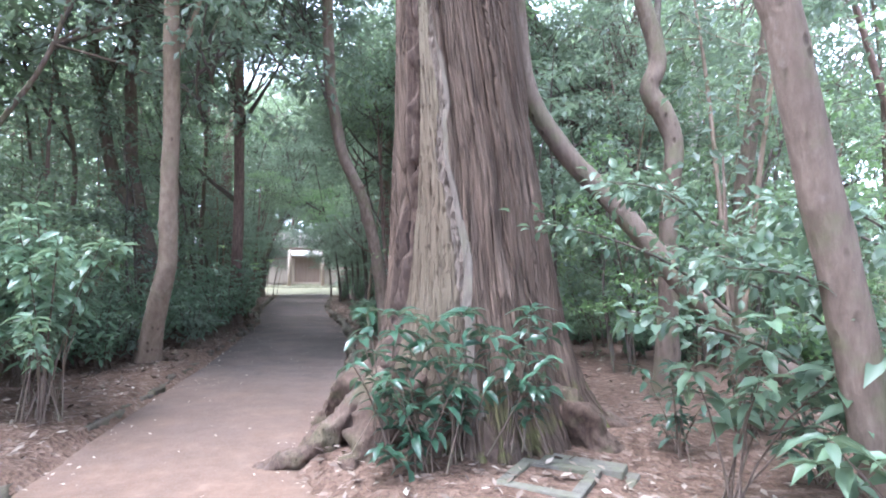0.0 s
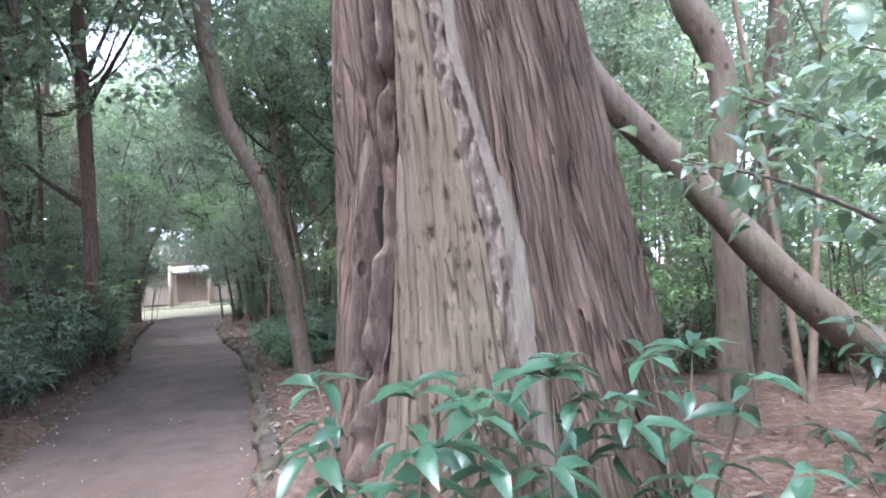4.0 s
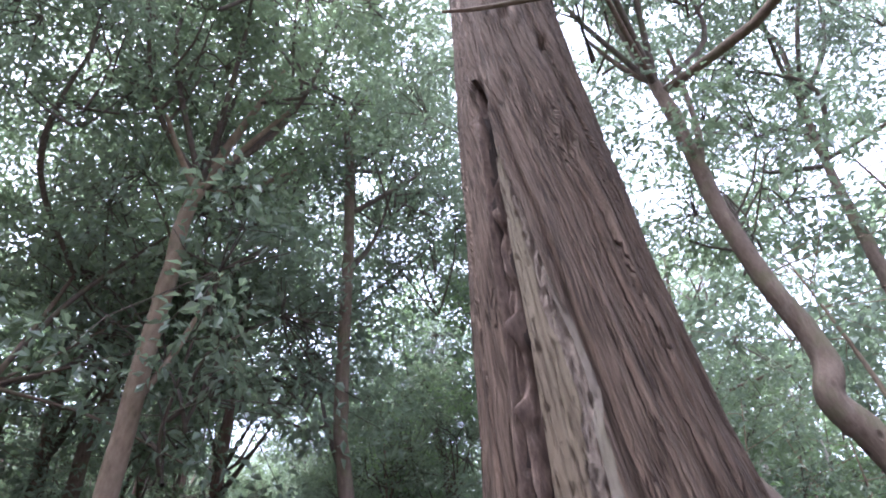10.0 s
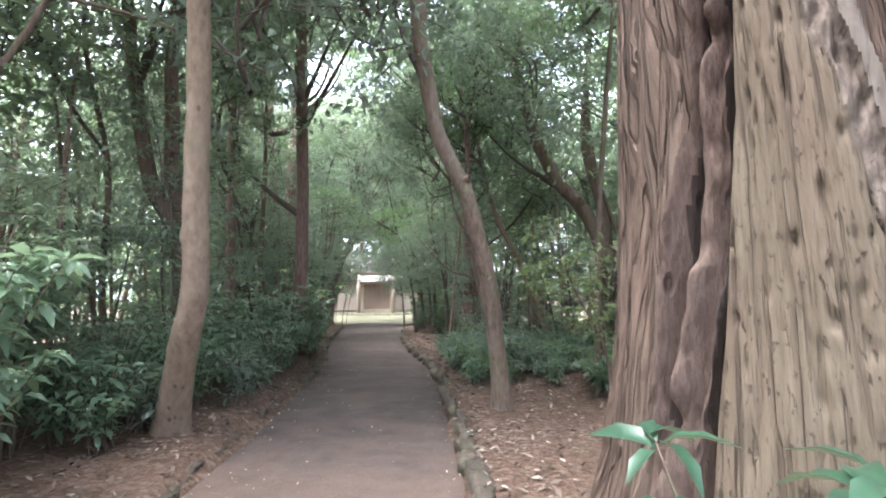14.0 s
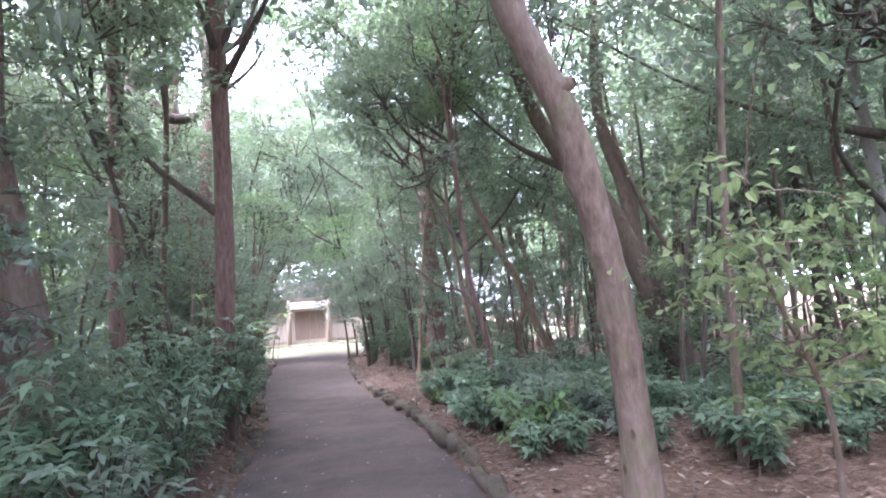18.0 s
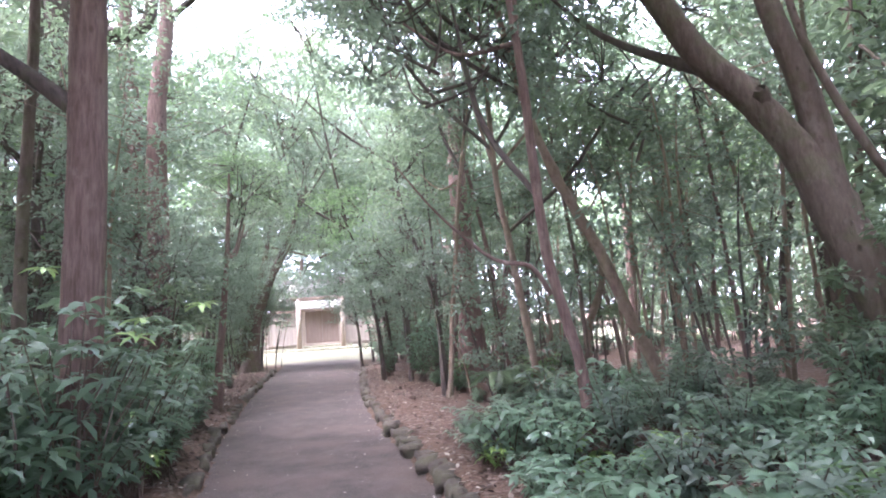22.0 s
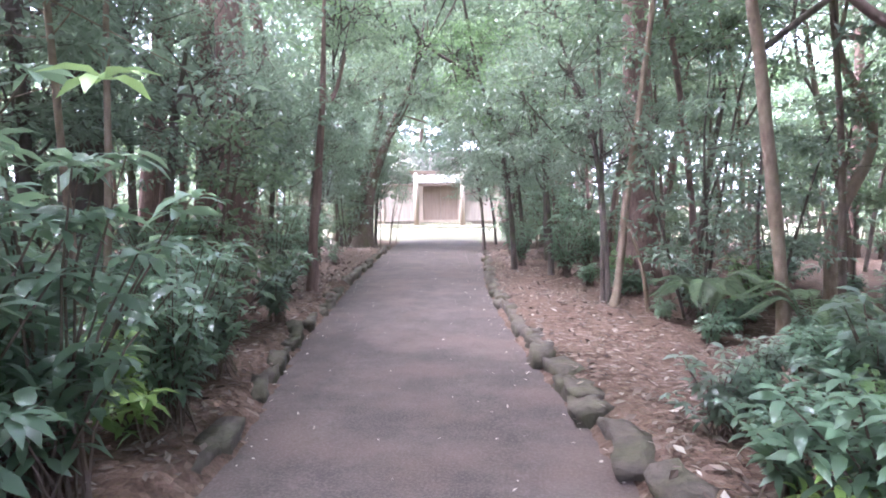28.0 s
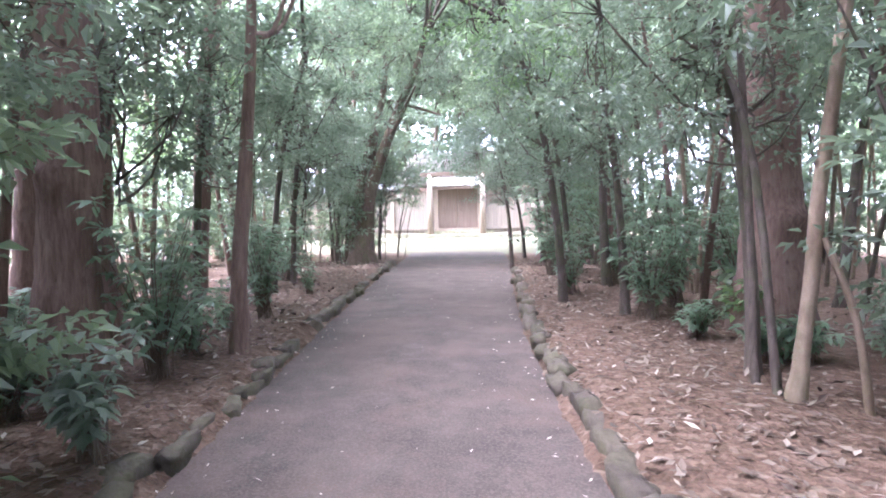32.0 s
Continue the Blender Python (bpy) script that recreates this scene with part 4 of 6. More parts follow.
# leaning forked tree of the undergrowth, with a vine up its stem
grown([(2.05, 16.95, 0.1, 0.3), (1.82, 17.05, 1.0, 0.25), (1.6, 17.18, 1.75, 0.24), (1.41, 17.3, 2.5, 0.232), (1.2, 17.42, 3.2, 0.19), (0.8, 17.54, 3.9, 0.165), (0.3, 17.63, 4.55, 0.155), (-0.2, 17.82, 5.8, 0.14), (-0.69, 18.1, 7.7, 0.115)],
      M_BROWN, "leaning brown tree that forks low above the undergrowth", 10.5, (-0.9, 0.3), limbs=[[(1.42, 17.3, 2.7, 0.17), (1.42, 17.4, 3.45, 0.155), (1.34, 17.4, 3.95, 0.14), (1.16, 17.4, 4.6, 0.125), (1.03, 17.4, 5.3, 0.115), (1.05, 17.4, 6.2, 0.1), (1.3, 17.5, 8.6, 0.05)],
      [(2.1, 16.75, 0.0, 0.05), (1.9, 16.8, 1.3, 0.05), (2.02, 16.85, 1.85, 0.047), (1.93, 16.9, 2.44, 0.046), (1.67, 17.0, 3.04, 0.045), (1.42, 17.15, 3.9, 0.043), (1.24, 17.2, 4.6, 0.04), (1.15, 17.25, 5.6, 0.03), (1.1, 17.3, 6.6, 0.02)],
      [(0.95, 17.5, 3.7, 0.10), (0.86, 17.38, 3.86, 0.095), (0.82, 17.33, 3.92, 0.07)]], crown_sizes=(1.1, 1.0, 0.9, 0.9))
grown([(-1.42, 17.05, 0.0, 0.062), (-1.45, 17.05, 0.4, 0.058), (-1.49, 17.04, 1.09, 0.057), (-1.59, 17.03, 1.56, 0.055), (-1.71, 17.02, 2.13, 0.053), (-1.78, 17.01, 2.96, 0.05), (-1.85, 17.0, 4.5, 0.045)],
      M_RED, "thin red-brown tree with a long sagging bough", 7.5, (-0.2, 0.4), limbs=[[(-1.72, 17.02, 1.8, 0.028), (-1.84, 17.0, 2.02, 0.026), (-1.96, 16.99, 2.12, 0.023), (-2.22, 16.96, 2.17, 0.021), (-2.45, 16.93, 2.33, 0.018), (-2.84, 16.89, 2.72, 0.013), (-3.2, 16.9, 3.2, 0.008)]], crown_sizes=(0.8, 0.6))
grown([(0.35, 19.5, 0.1, 0.1), (0.15, 19.5, 0.57, 0.095), (-0.25, 19.45, 1.53, 0.089), (-0.54, 19.42, 2.36, 0.083), (-0.86, 19.38, 3.03, 0.075), (-1.23, 19.34, 3.86, 0.065), (-1.6, 19.3, 5.2, 0.055)], M_PALE, "leaning pale trunk in the undergrowth", 8.0, (-0.6, 0), crown_sizes=(0.9, 0.7))
grown([(-1.45, 20.55, 0.0, 0.065), (-1.48, 20.53, 0.63, 0.062), (-1.62, 20.49, 1.73, 0.06), (-1.77, 20.46, 2.9, 0.055), (-1.9, 20.44, 4.0, 0.048)], M_PALE, "thin pale leaning trunk", 7.5, crown_sizes=(0.8, 0.6))
grown([(-2.4, 25.0, 0.0, 0.33), (-2.37, 25.1, 1.4, 0.285), (-2.39, 25.2, 3.0, 0.25), (-2.45, 25.3, 4.8, 0.22)], M_RED, "thick upright red-brown trunk", 12.0, crown_sizes=(1.1, 1.0, 0.8))
grown([(-2.93, 22.4, 0.0, 0.06), (-2.90, 22.42, 0.4, 0.052), (-2.84, 22.44, 0.95, 0.05), (-2.80, 22.45, 1.52, 0.047), (-2.73, 22.47, 2.08, 0.045), (-2.64, 22.5, 2.81, 0.042), (-2.45, 22.5, 4.4, 0.034)], M_PALE, "pale slanting trunk beside the thick tree", 7.0, (0.5, 0.2), limbs=[[(-2.5, 22.35, 0.0, 0.03), (-2.6, 22.35, 0.7, 0.026), (-2.78, 22.4, 1.25, 0.02)]], crown_sizes=(0.8, 0.6))
grown([(-4.06, 27.9, 0.0, 0.075), (-4.12, 27.88, 1.2, 0.066), (-4.13, 27.88, 2.6, 0.062), (-4.17, 27.87, 4.8, 0.05)], M_DARK, "thin dark upright trunk", 7.0, crown_sizes=(0.8, 0.6))
grown([(-9.48, 22.95, 0.0, 0.29), (-9.46, 22.96, 1.19, 0.265), (-9.38, 22.98, 2.6, 0.25), (-9.37, 22.98, 3.75, 0.235), (-9.35, 23.0, 6.0, 0.2)], M_RED, "thick dark red-brown trunk", 12.0, crown_sizes=(1.1, 1.0))
grown([(-11.8, 24.3, 0.0, 0.25), (-11.75, 24.3, 1.3, 0.23), (-11.6, 24.34, 3.0, 0.21), (-11.4, 24.4, 4.6, 0.19)], M_RED, "thick red-brown trunk with ridged bark", 12.0, crown_sizes=(1.1, 1.0))
grown([(-11.6, 27.4, 0.0, 0.17), (-11.5, 27.5, 1.5, 0.16), (-11.27, 27.5, 4.0, 0.155), (-11.1, 27.6, 5.5, 0.15)], M_RED, "dark red slanting trunk in shade", 10.0, crown_sizes=(1.0, 0.8))
grown([(-8.2, 21.5, 0.0, 0.25), (-8.14, 21.55, 1.0, 0.215), (-8.1, 21.6, 2.0, 0.205), (-8.13, 21.65, 3.0, 0.2), (-8.17, 21.7, 4.2, 0.19), (-8.2, 21.75, 6.0, 0.17)], M_RED, "stout brown trunk close beside the path", 12.0, limbs=[[(-8.12, 21.62, 2.3, 0.09), (-8.5, 21.8, 3.0, 0.085), (-8.75, 22.0, 4.2, 0.07), (-8.9, 22.2, 6.0, 0.04)]], crown_sizes=(1.1, 1.0, 0.9))
grown([(-7.62, 22.9, 0.0, 0.09), (-7.58, 22.9, 0.9, 0.075), (-7.5, 22.95, 1.9, 0.065), (-7.4, 23.0, 3.2, 0.05)], M_RED, "short thin red-brown trunk near the kerb", 5.0, crown_sizes=(0.6, 0.5))
# dark bent tree that leans over the end of the path, with boughs down to the ground
t = tree([(-10.6, 33.05, 0.0, 0.36), (-10.52, 33.1, 0.8, 0.25), (-10.38, 33.2, 2.0, 0.2), (-9.98, 33.3, 3.15, 0.16), (-9.55, 33.45, 4.3, 0.125), (-9.0, 33.6, 5.6, 0.09), (-8.6, 33.7, 7.0, 0.05)], M_BROWN, "bent brown tree leaning over the path end",
         [[(-10.75, 33.1, 0.1, 0.2), (-10.85, 33.15, 0.9, 0.15), (-10.72, 33.2, 1.9, 0.125), (-10.5, 33.3, 2.9, 0.11), (-10.1, 33.5, 4.4, 0.08), (-9.8, 33.7, 6.2, 0.04)], [(-10.2, 33.25, 2.6, 0.1), (-10.25, 33.4, 3.5, 0.085), (-10.0, 33.6, 4.8, 0.06), (-9.9, 33.8, 6.2, 0.03)], [(-9.8, 33.35, 3.6, 0.075), (-9.4, 33.2, 4.1, 0.06), (-8.9, 33.1, 4.9, 0.03)]],
         [(-9.9, 33.2, 4.6, 0.55, 1), (-8.8, 33.4, 5.6, 0.6, 3), (-10.8, 32.9, 3.6, 0.5, 1), (-11.4, 32.6, 2.4, 0.45, 3), (-9.6, 32.8, 5.9, 0.6, 0)])
anchor(t, -10.6, 33.05, 0.0)
# bushy dark evergreens along the path
for x, y, h, k in ((-7.9, 18.2, 4.8, 1), (-9.4, 19.6, 5.6, 1), (-10.2, 22.0, 5.4, 3)):
    t = tree([(x, y, 0, 0.07), (x + 0.05, y, h * 0.35, 0.06), (x - 0.1, y + 0.1, h * 0.7, 0.045), (x, y, h, 0.02)], M_DARK, "bushy dark evergreen tree beside the path", (), [(x, y, h, 0.7, k), (x + 0.35, y - 0.4, h * 0.72, 0.6, k), (x - 0.4, y + 0.3, h * 0.55, 0.55, k)])
    anchor(t, x, y, float(ground_z(x, y)))
# bushy young trees that close in over the end of the path
for x, y, h, k in ((-5.0, 30.5, 4.2, 0), (-5.6, 33.6, 4.6, 1), (-4.7, 26.5, 4.6, 4), (-10.9, 29.6, 3.6, 1), (-11.3, 33.6, 3.2, 1), (-10.9, 35.2, 3.0, 3), (-6.3, 32.6, 3.0, 3), (-11.8, 34.0, 4.4, 0), (-6.4, 36.2, 3.6, 1), (-12.6, 36.6, 4.0, 2), (-9.6, 26.8, 4.4, 1), (-7.7, 19.6, 3.1, 1), (-8.4, 21.7, 3.4, 3), (-9.1, 24.2, 3.3, 1), (-10.0, 28.2, 3.4, 3), (-3.0, 23.2, 3.2, 1), (-3.9, 25.4, 3.4, 3), (-4.7, 28.6, 3.2, 1), (-11.6, 35.6, 3.4, 1)):
    l = (-0.9 if x > -7.5 else 0.9) * (0.4 if h < 3.5 else 1)
    t = tree([(x, y, 0, 0.06), (x + 0.1 * l, y, h * 0.3, 0.05), (x + 0.4 * l, y, h * 0.65, 0.04), (x + l, y, h, 0.02)], M_DARK, "bushy young evergreen tree beside the path", (), [(x + l, y, h, 0.62, k), (x + 0.2 * l, y + 0.5, h * 0.8, 0.55, k)])
    anchor(t, x, y, float(ground_z(x, y)))
# right of the great cedar
t = tree([(0.5, 6.6, 6.2, 0.05), (0.72, 6.3, 5.2, 0.07), (0.81, 6.2, 4.55, 0.085), (0.92, 6.2, 3.55, 0.10), (1.32, 6.2, 2.87, 0.108), (1.66, 6.2, 2.5, 0.11), (1.92, 6.17, 2.21, 0.112), (2.38, 6.1, 1.62, 0.118), (2.81, 6.04, 1.16, 0.13), (3.4, 5.9, 0.62, 0.14), (4.2, 5.7, 0.02, 0.16)][::-1], M_BROWN, "long brown trunk leaning in a curve against the cedar", (), [(0.4, 7.0, 8.0, 0.8, 1)], ground=False)
anchor(t, 4.2, 5.7, 0.05)
grown([(2.56, 6.7, 0.0, 0.14), (2.58, 6.7, 0.56, 0.126), (2.62, 6.7, 1.45, 0.116), (2.64, 6.69, 2.39, 0.106), (2.70, 6.68, 3.03, 0.108), (2.58, 6.7, 3.44, 0.118), (2.43, 6.72, 3.72, 0.112), (2.53, 6.71, 4.10, 0.103), (2.36, 6.72, 4.82, 0.093), (2.22, 6.72, 5.64, 0.088), (2.18, 6.72, 6.67, 0.079), (2.1, 6.72, 7.8, 0.073)], M_BROWN, "twisted brown trunk with a sharp bend", 10.5, (-0.2, 0.3), limbs=[[(2.2, 6.72, 6.3, 0.05), (2.45, 6.8, 7.2, 0.04), (2.6, 6.9, 8.8, 0.025)],
      [(2.12, 6.72, 7.6, 0.06), (2.9, 5.6, 7.5, 0.055), (2.77, 4.4, 7.16, 0.05), (2.31, 4.4, 7.01, 0.048), (1.86, 4.4, 6.7, 0.046), (1.36, 4.4, 6.05, 0.043), (0.85, 4.4, 6.04, 0.04), (0.65, 4.4, 6.28, 0.03), (0.44, 4.4, 6.59, 0.022), (0.1, 4.3, 6.75, 0.012)],
      [(0.95, 4.4, 6.03, 0.03), (0.79, 4.4, 5.91, 0.026), (0.4, 4.4, 5.7, 0.022), (0.07, 4.4, 5.63, 0.019), (-0.34, 4.4, 5.51, 0.015), (-0.58, 4.4, 5.48, 0.01)]], crown_sizes=(0.8, 0.7))
grown([(3.9, 8.0, 0.0, 0.115), (3.97, 8.01, 0.42, 0.108), (4.15, 7.97, 2.59, 0.104), (4.41, 7.93, 4.23, 0.097), (4.57, 7.9, 5.26, 0.088)], M_BROWN, "upright brown trunk among leaves", 10.0, (0.4, 0), crown_sizes=(0.8, 0.7))
grown([(2.28, 2.85, 0.0, 0.125), (2.2, 2.85, 0.4, 0.113), (2.09, 2.85, 0.9, 0.108), (1.97, 2.85, 1.52, 0.1), (1.82, 2.85, 2.23, 0.098), (1.69, 2.85, 2.94, 0.094), (1.5, 2.9, 4.2, 0.09)], M_BROWN, "smooth brown trunk leaning beside the walk", 9.5, (-0.3, -1.2), crown_sizes=(0.7, 0.6))
for x, y, l in ((7.2, 17.5, 0.5), (7.9, 18.2, 0.25), (4.4, 15.0, -0.3), (9.5, 14.0, 0.3), (6.0, 21.0, 0.2), (10.5, 19.0, -0.2)):
    grown([(x, y, 0.0, 0.1), (x + l * 0.3, y, 2.5, 0.09), (x + l * 0.8, y, 5.5, 0.075)], M_WHITE, "slim whitish trunk in the brighter wood", 9.5, (l, 0), crown_sizes=(0.8,))

# ---------------------------------------------------------------- the wood around, by scatter
KNOWN = [(0.28, 5.45), (-1.1, 10.5), (-5.6, 15.5), (-4.8, 9.2), (-6.3, 12.5), (6.9, 14.5), (-7.6, 16.4), (-9.5, 20.4), (2.0, 17.0), (-1.4, 17.0), (0.35, 19.5), (-1.45, 20.5), (-2.4, 25.0), (-2.9, 22.4), (-8.2, 21.5), (-4.06, 27.9), (-9.5, 23), (-11.8, 24.3), (-9.9, 28.6), (4.2, 5.7), (2.56, 6.7), (3.9, 8.0), (2.28, 2.85)]


def scatter(n, x0, x1, y0, y1, gap, ok, seed, taken=()):
    """Places at random, no two nearer than gap, where ok(x, y) holds."""
    rng = np.random.default_rng(seed)
    out, pts = [], list(taken)
    for _ in range(n * 60):
        if len(out) >= n:
            break
        x, y = rng.uniform(x0, x1), rng.uniform(y0, y1)
        if ok(x, y) and all((x - a) ** 2 + (y - b) ** 2 > gap * gap for a, b in pts):
            pts.append((x, y))
            out.append((x, y, rng))
    return out


def in_court(x, y):
    return (y > 38.0 and -24 < x < 6) or (y > 30 and off_path(x, y) < 0.8)


BARKS = [(M_BROWN, "slender brown trunk in the dense wood"), (M_DARK, "dark-barked tree in the dense wood"), (M_RED, "red-brown trunk in the dense wood"), (M_PALE, "pale-barked tree in the dense wood")]


def wood_tree(x, y, rng, low=False, far=False):
    b = BARKS[int(rng.choice(4, p=(0.35, 0.35, 0.2, 0.1)))]
    r = rng.uniform(0.05, 0.15)
    h = rng.uniform(4.6, 6.2) if low else rng.uniform(9.0, 14.5) if far else rng.uniform(7.5, 12.5)
    l = rng.normal(0, 0.7, 2)
    c = [(x, y, 0, r * 1.1), (x + l[0] * 0.2, y + l[1] * 0.2, h * 0.2, r), (x + l[0] * 0.3 + rng.normal(0, 0.2), y + l[1] * 0.5, h * 0.42, r * 0.85), (x + l[0] * 0.8, y + l[1] * 0.8, h * 0.65, r * 0.7)]
    k = 4 if far else 2 if low else 3
    return grown(c, b[0], b[1], h, (l[0] * 0.3, l[1] * 0.3), crown_sizes=tuple(rng.uniform(0.9, 1.3, k)) if not low else tuple(rng.uniform(0.55, 0.8, k)), sides=6 if far else 9, spread=1.0 if low else 1.9, depth=1.2 if low else h * 0.62, kinds=FAR_CROWNS if far else MID_CROWNS if off_path(x, y) > 6 else None)


near = lambda x, y: off_path(x, y) > (3.2 if x < edges(y)[0] else 2.2) and not in_court(x, y) and not (-1.5 < x < 3.0 and y < 5) and (x + 0.6) ** 2 + (y - 2.4) ** 2 > 20 and not (x > 4.5 and y < 14) and not (0.8 < x < 5 and 4 < y < 13)
for x, y, rng in scatter(46, -17, 11, 2, 37, 2.1, near, 11, KNOWN):
    wood_tree(x, y, rng, low=22 < y < 38 and off_path(x, y) < 5.0)
for x, y, rng in scatter(62, -40, 32, -10, 74, 3.4, lambda x, y: (x < -16 or x > 10 or y < -5 or y > 56) and not (x > 9 and y < 13 and x < 22) and not in_court(x, y) and off_path(x, y) > 2, 12):
    wood_tree(x, y, rng, far=True)


def far_woods(n, seed, r0, r1, a0, a1, low, high, per=26, spread=1.5, leaf=0.5):
    """The wood beyond: countless leafy boughs in heaps, none of which can be told apart."""
    rng = np.random.default_rng(seed)
    a, r = np.radians(rng.uniform(a0, a1, n)), rng.uniform(r0, r1, n)
    top = low + (high - low) * lattice(np.degrees(a) / 7 + 20, r / 6, seed)
    c = np.stack([-5 + r * np.sin(a), 16 + r * np.cos(a), rng.uniform(0, 1, n) ** 0.8 * top], -1)
    return clumps(c, per, spread, leaf, rng)


for n, seed, r0, r1, a0, a1, lo, hi, mt in ((430, 71, 27, 36, -175, -28, 5, 10, M_LEAF2), (420, 72, 30, 40, 22, 120, 7, 13, M_LEAF), (150, 73, 34, 42, 110, 190, 3, 6, M_LEAF2), (420, 77, 39.5, 45, -22, 8, 11, 14, M_LEAF), (170, 75, 20, 27, 28, 118, 3, 6, M_LEAF), (160, 76, 19, 25, -120, -40, 3, 6, M_LEAF2), (560, 74, 42, 54, -38, 32, 15, 21, M_LEAF)):
    v, f = far_woods(n, seed, r0, r1, a0, a1, lo, hi)
    tagged(put("far_woods", mesh_np("far_woods", v, f, mt, smooth=False)), "dense evergreen woods closing the view all round", "woods", kind="stuff")

for n, seed, r0, r1, a0, a1, lo, hi, mt in ((90, 78, 17, 22, 6, 42, 4, 6.5, M_LEAF2), (70, 79, 18, 23, -58, -30, 4, 6.5, M_LEAF)):
    v, f = far_woods(n, seed, r0, r1, a0, a1, lo, hi, 70, 0.9, 0.19)
    tagged(put("thicket", mesh_np("thicket", v, f, mt, smooth=False)), "dense evergreen thicket between the trunks", "thicket", kind="stuff")

# tall trees round the court, whose crowns reach over it
for x, y, h in ((-16.5, 39.5, 11.5), (-17.5, 44.0, 12.5), (-4.0, 39.0, 10.5), (-3.2, 43.0, 12.0), (-13.5, 37.5, 9.5), (-5.5, 36.0, 8.5), (-18.0, 48.5, 13.0), (-2.5, 48.5, 13.0), (-6.5, 53.5, 14.0), (-14.5, 54.0, 14.0)):
    l = 1.0 if x < -10.5 else -1.0
    grown([(x, y, 0, 0.17), (x + 0.2 * l, y, h * 0.3, 0.15), (x + 0.7 * l, y, h * 0.6, 0.12)], M_BROWN, "tall tree at the edge of the court", h, (1.4 * l, 0.0), crown_sizes=(1.25, 1.2, 1.1, 1.1), spread=2.3, depth=3.5)

# the tall wood behind the hall
for x, y, h in ((-22, 55, 16), (-17.5, 58, 17), (-12.5, 57, 17.5), (-8.5, 59, 17), (-4.5, 57, 16.5), (0.5, 56, 16), (-10.5, 62, 18), (-19, 62, 17)):
    grown([(x, y, 0, 0.2), (x + 0.3, y, h * 0.3, 0.18), (x + 0.2, y, h * 0.6, 0.14)], M_BROWN, "tall evergreen tree behind the shrine hall", h, crown_sizes=(1.3, 1.3, 1.3, 1.2, 1.2), spread=2.6, depth=8.0, kinds=FAR_CROWNS, sides=8)

GAP = (-24, -14, 21, 33)
# boughs that close the canopy, each grown out of the nearest trunk
def open_sky(x, y, z):
    """The gap in the leaves above the court, towards which the path runs."""
    az, el = math.degrees(math.atan2(x + 2.5, y - 9)), math.degrees(math.atan2(z - 1.65, math.hypot(x + 2.5, y - 9)))
    return y > 14 and GAP[0] < az < GAP[1] and GAP[2] < el < GAP[3]


def canopy(n, x0, x1, y0, y1, z0, z1, gap, seed, size=(0.75, 1.15), ok=lambda x, y, z: True, first=(), kinds=CROWNS):
    rng = np.random.default_rng(seed)
    pts = [np.array(p) for p in first]
    for _ in range(n * 40):
        if len(pts) >= n:
            break
        p = rng.uniform((x0, y0, z0), (x1, y1, z1))
        if ok(*p) and not open_sky(*p) and all(np.sum((p - q) ** 2) > gap * gap for q in pts):
            pts.append(p)
    tops = np.array([s[-1, :2] for e, s in TRUNKS])
    for p in pts:
        s = rng.uniform(*size)
        e, line = TRUNKS[int(np.argmin(np.linalg.norm(tops - p[:2], axis=1) + 0.8 * np.maximum(0, p[2] - 2.5 - np.array([l[-1, 2] for _, l in TRUNKS]))))]
        q = line[int(np.argmin(np.abs(line[3:22, 2] - (p[2] - 2.6)))) + 3]
        mid = (q[:3] + p) / 2 + np.array([*rng.normal(0, 0.25, 2), -0.3])
        home = Matrix.Translation(-e.matrix_basis.translation)
        turn = Matrix.Translation(p) @ Euler((rng.normal(0, 0.15), rng.normal(0, 0.15), rng.uniform(0, 6.28))).to_matrix().to_4x4() @ Matrix.Diagonal((s, s, s, 1))
        k = int(rng.choice(5, p=(0.27, 0.24, 0.22, 0.22, 0.05)))
        for nm, me, m in (("limb", mesh_np("limb", *tube_arrays([(*q[:3], max(0.03, q[3] * 0.6)), (*mid, 0.035), (*p, 0.015)], 10, 6, 0.05, rng), M_DARK), None), ("crown", kinds[k][0], turn), ("bough", kinds[k][1], turn)):
            o = put(nm, me, e) if m is None else tagged(put(nm, me, e, m=m), kind="stuff")
            o.matrix_parent_inverse = home


# the cedar's own high crown
for x, y, z, s, k in ((0.1, 5.4, 16.2, 0.9, 1), (1.3, 6.2, 14.6, 0.8, 3), (-1.2, 6.4, 14.2, 0.8, 1), (0.5, 4.2, 15.0, 0.75, 3)):
    m = Matrix.Translation((x, y, z)) @ Euler((0, 0, x * 5)).to_matrix().to_4x4() @ Matrix.Diagonal((s, s, s, 1))
    for o in (put("limb", mesh_np("limb", *tube_arrays([(0.06, 5.45, z - 2.2, 0.12), ((x + 0.06) / 2, (y + 5.45) / 2, z - 0.9, 0.08), (x, y, z, 0.03)], 8, 7, 0.05), M_DARK), cedar), tagged(put("crown", MID_CROWNS[k][0], cedar, m=m), kind="stuff"), tagged(put("bough", MID_CROWNS[k][1], cedar, m=m), kind="stuff")):
        o.matrix_parent_inverse = Matrix.Translation((-0.28, -5.45, 0))

clear = lambda x, y, z: (x - 0.1) ** 2 + (y - 5.45) ** 2 > 4.5 and not (-2.5 < x < 0.6 and y < 7 and z < 9)
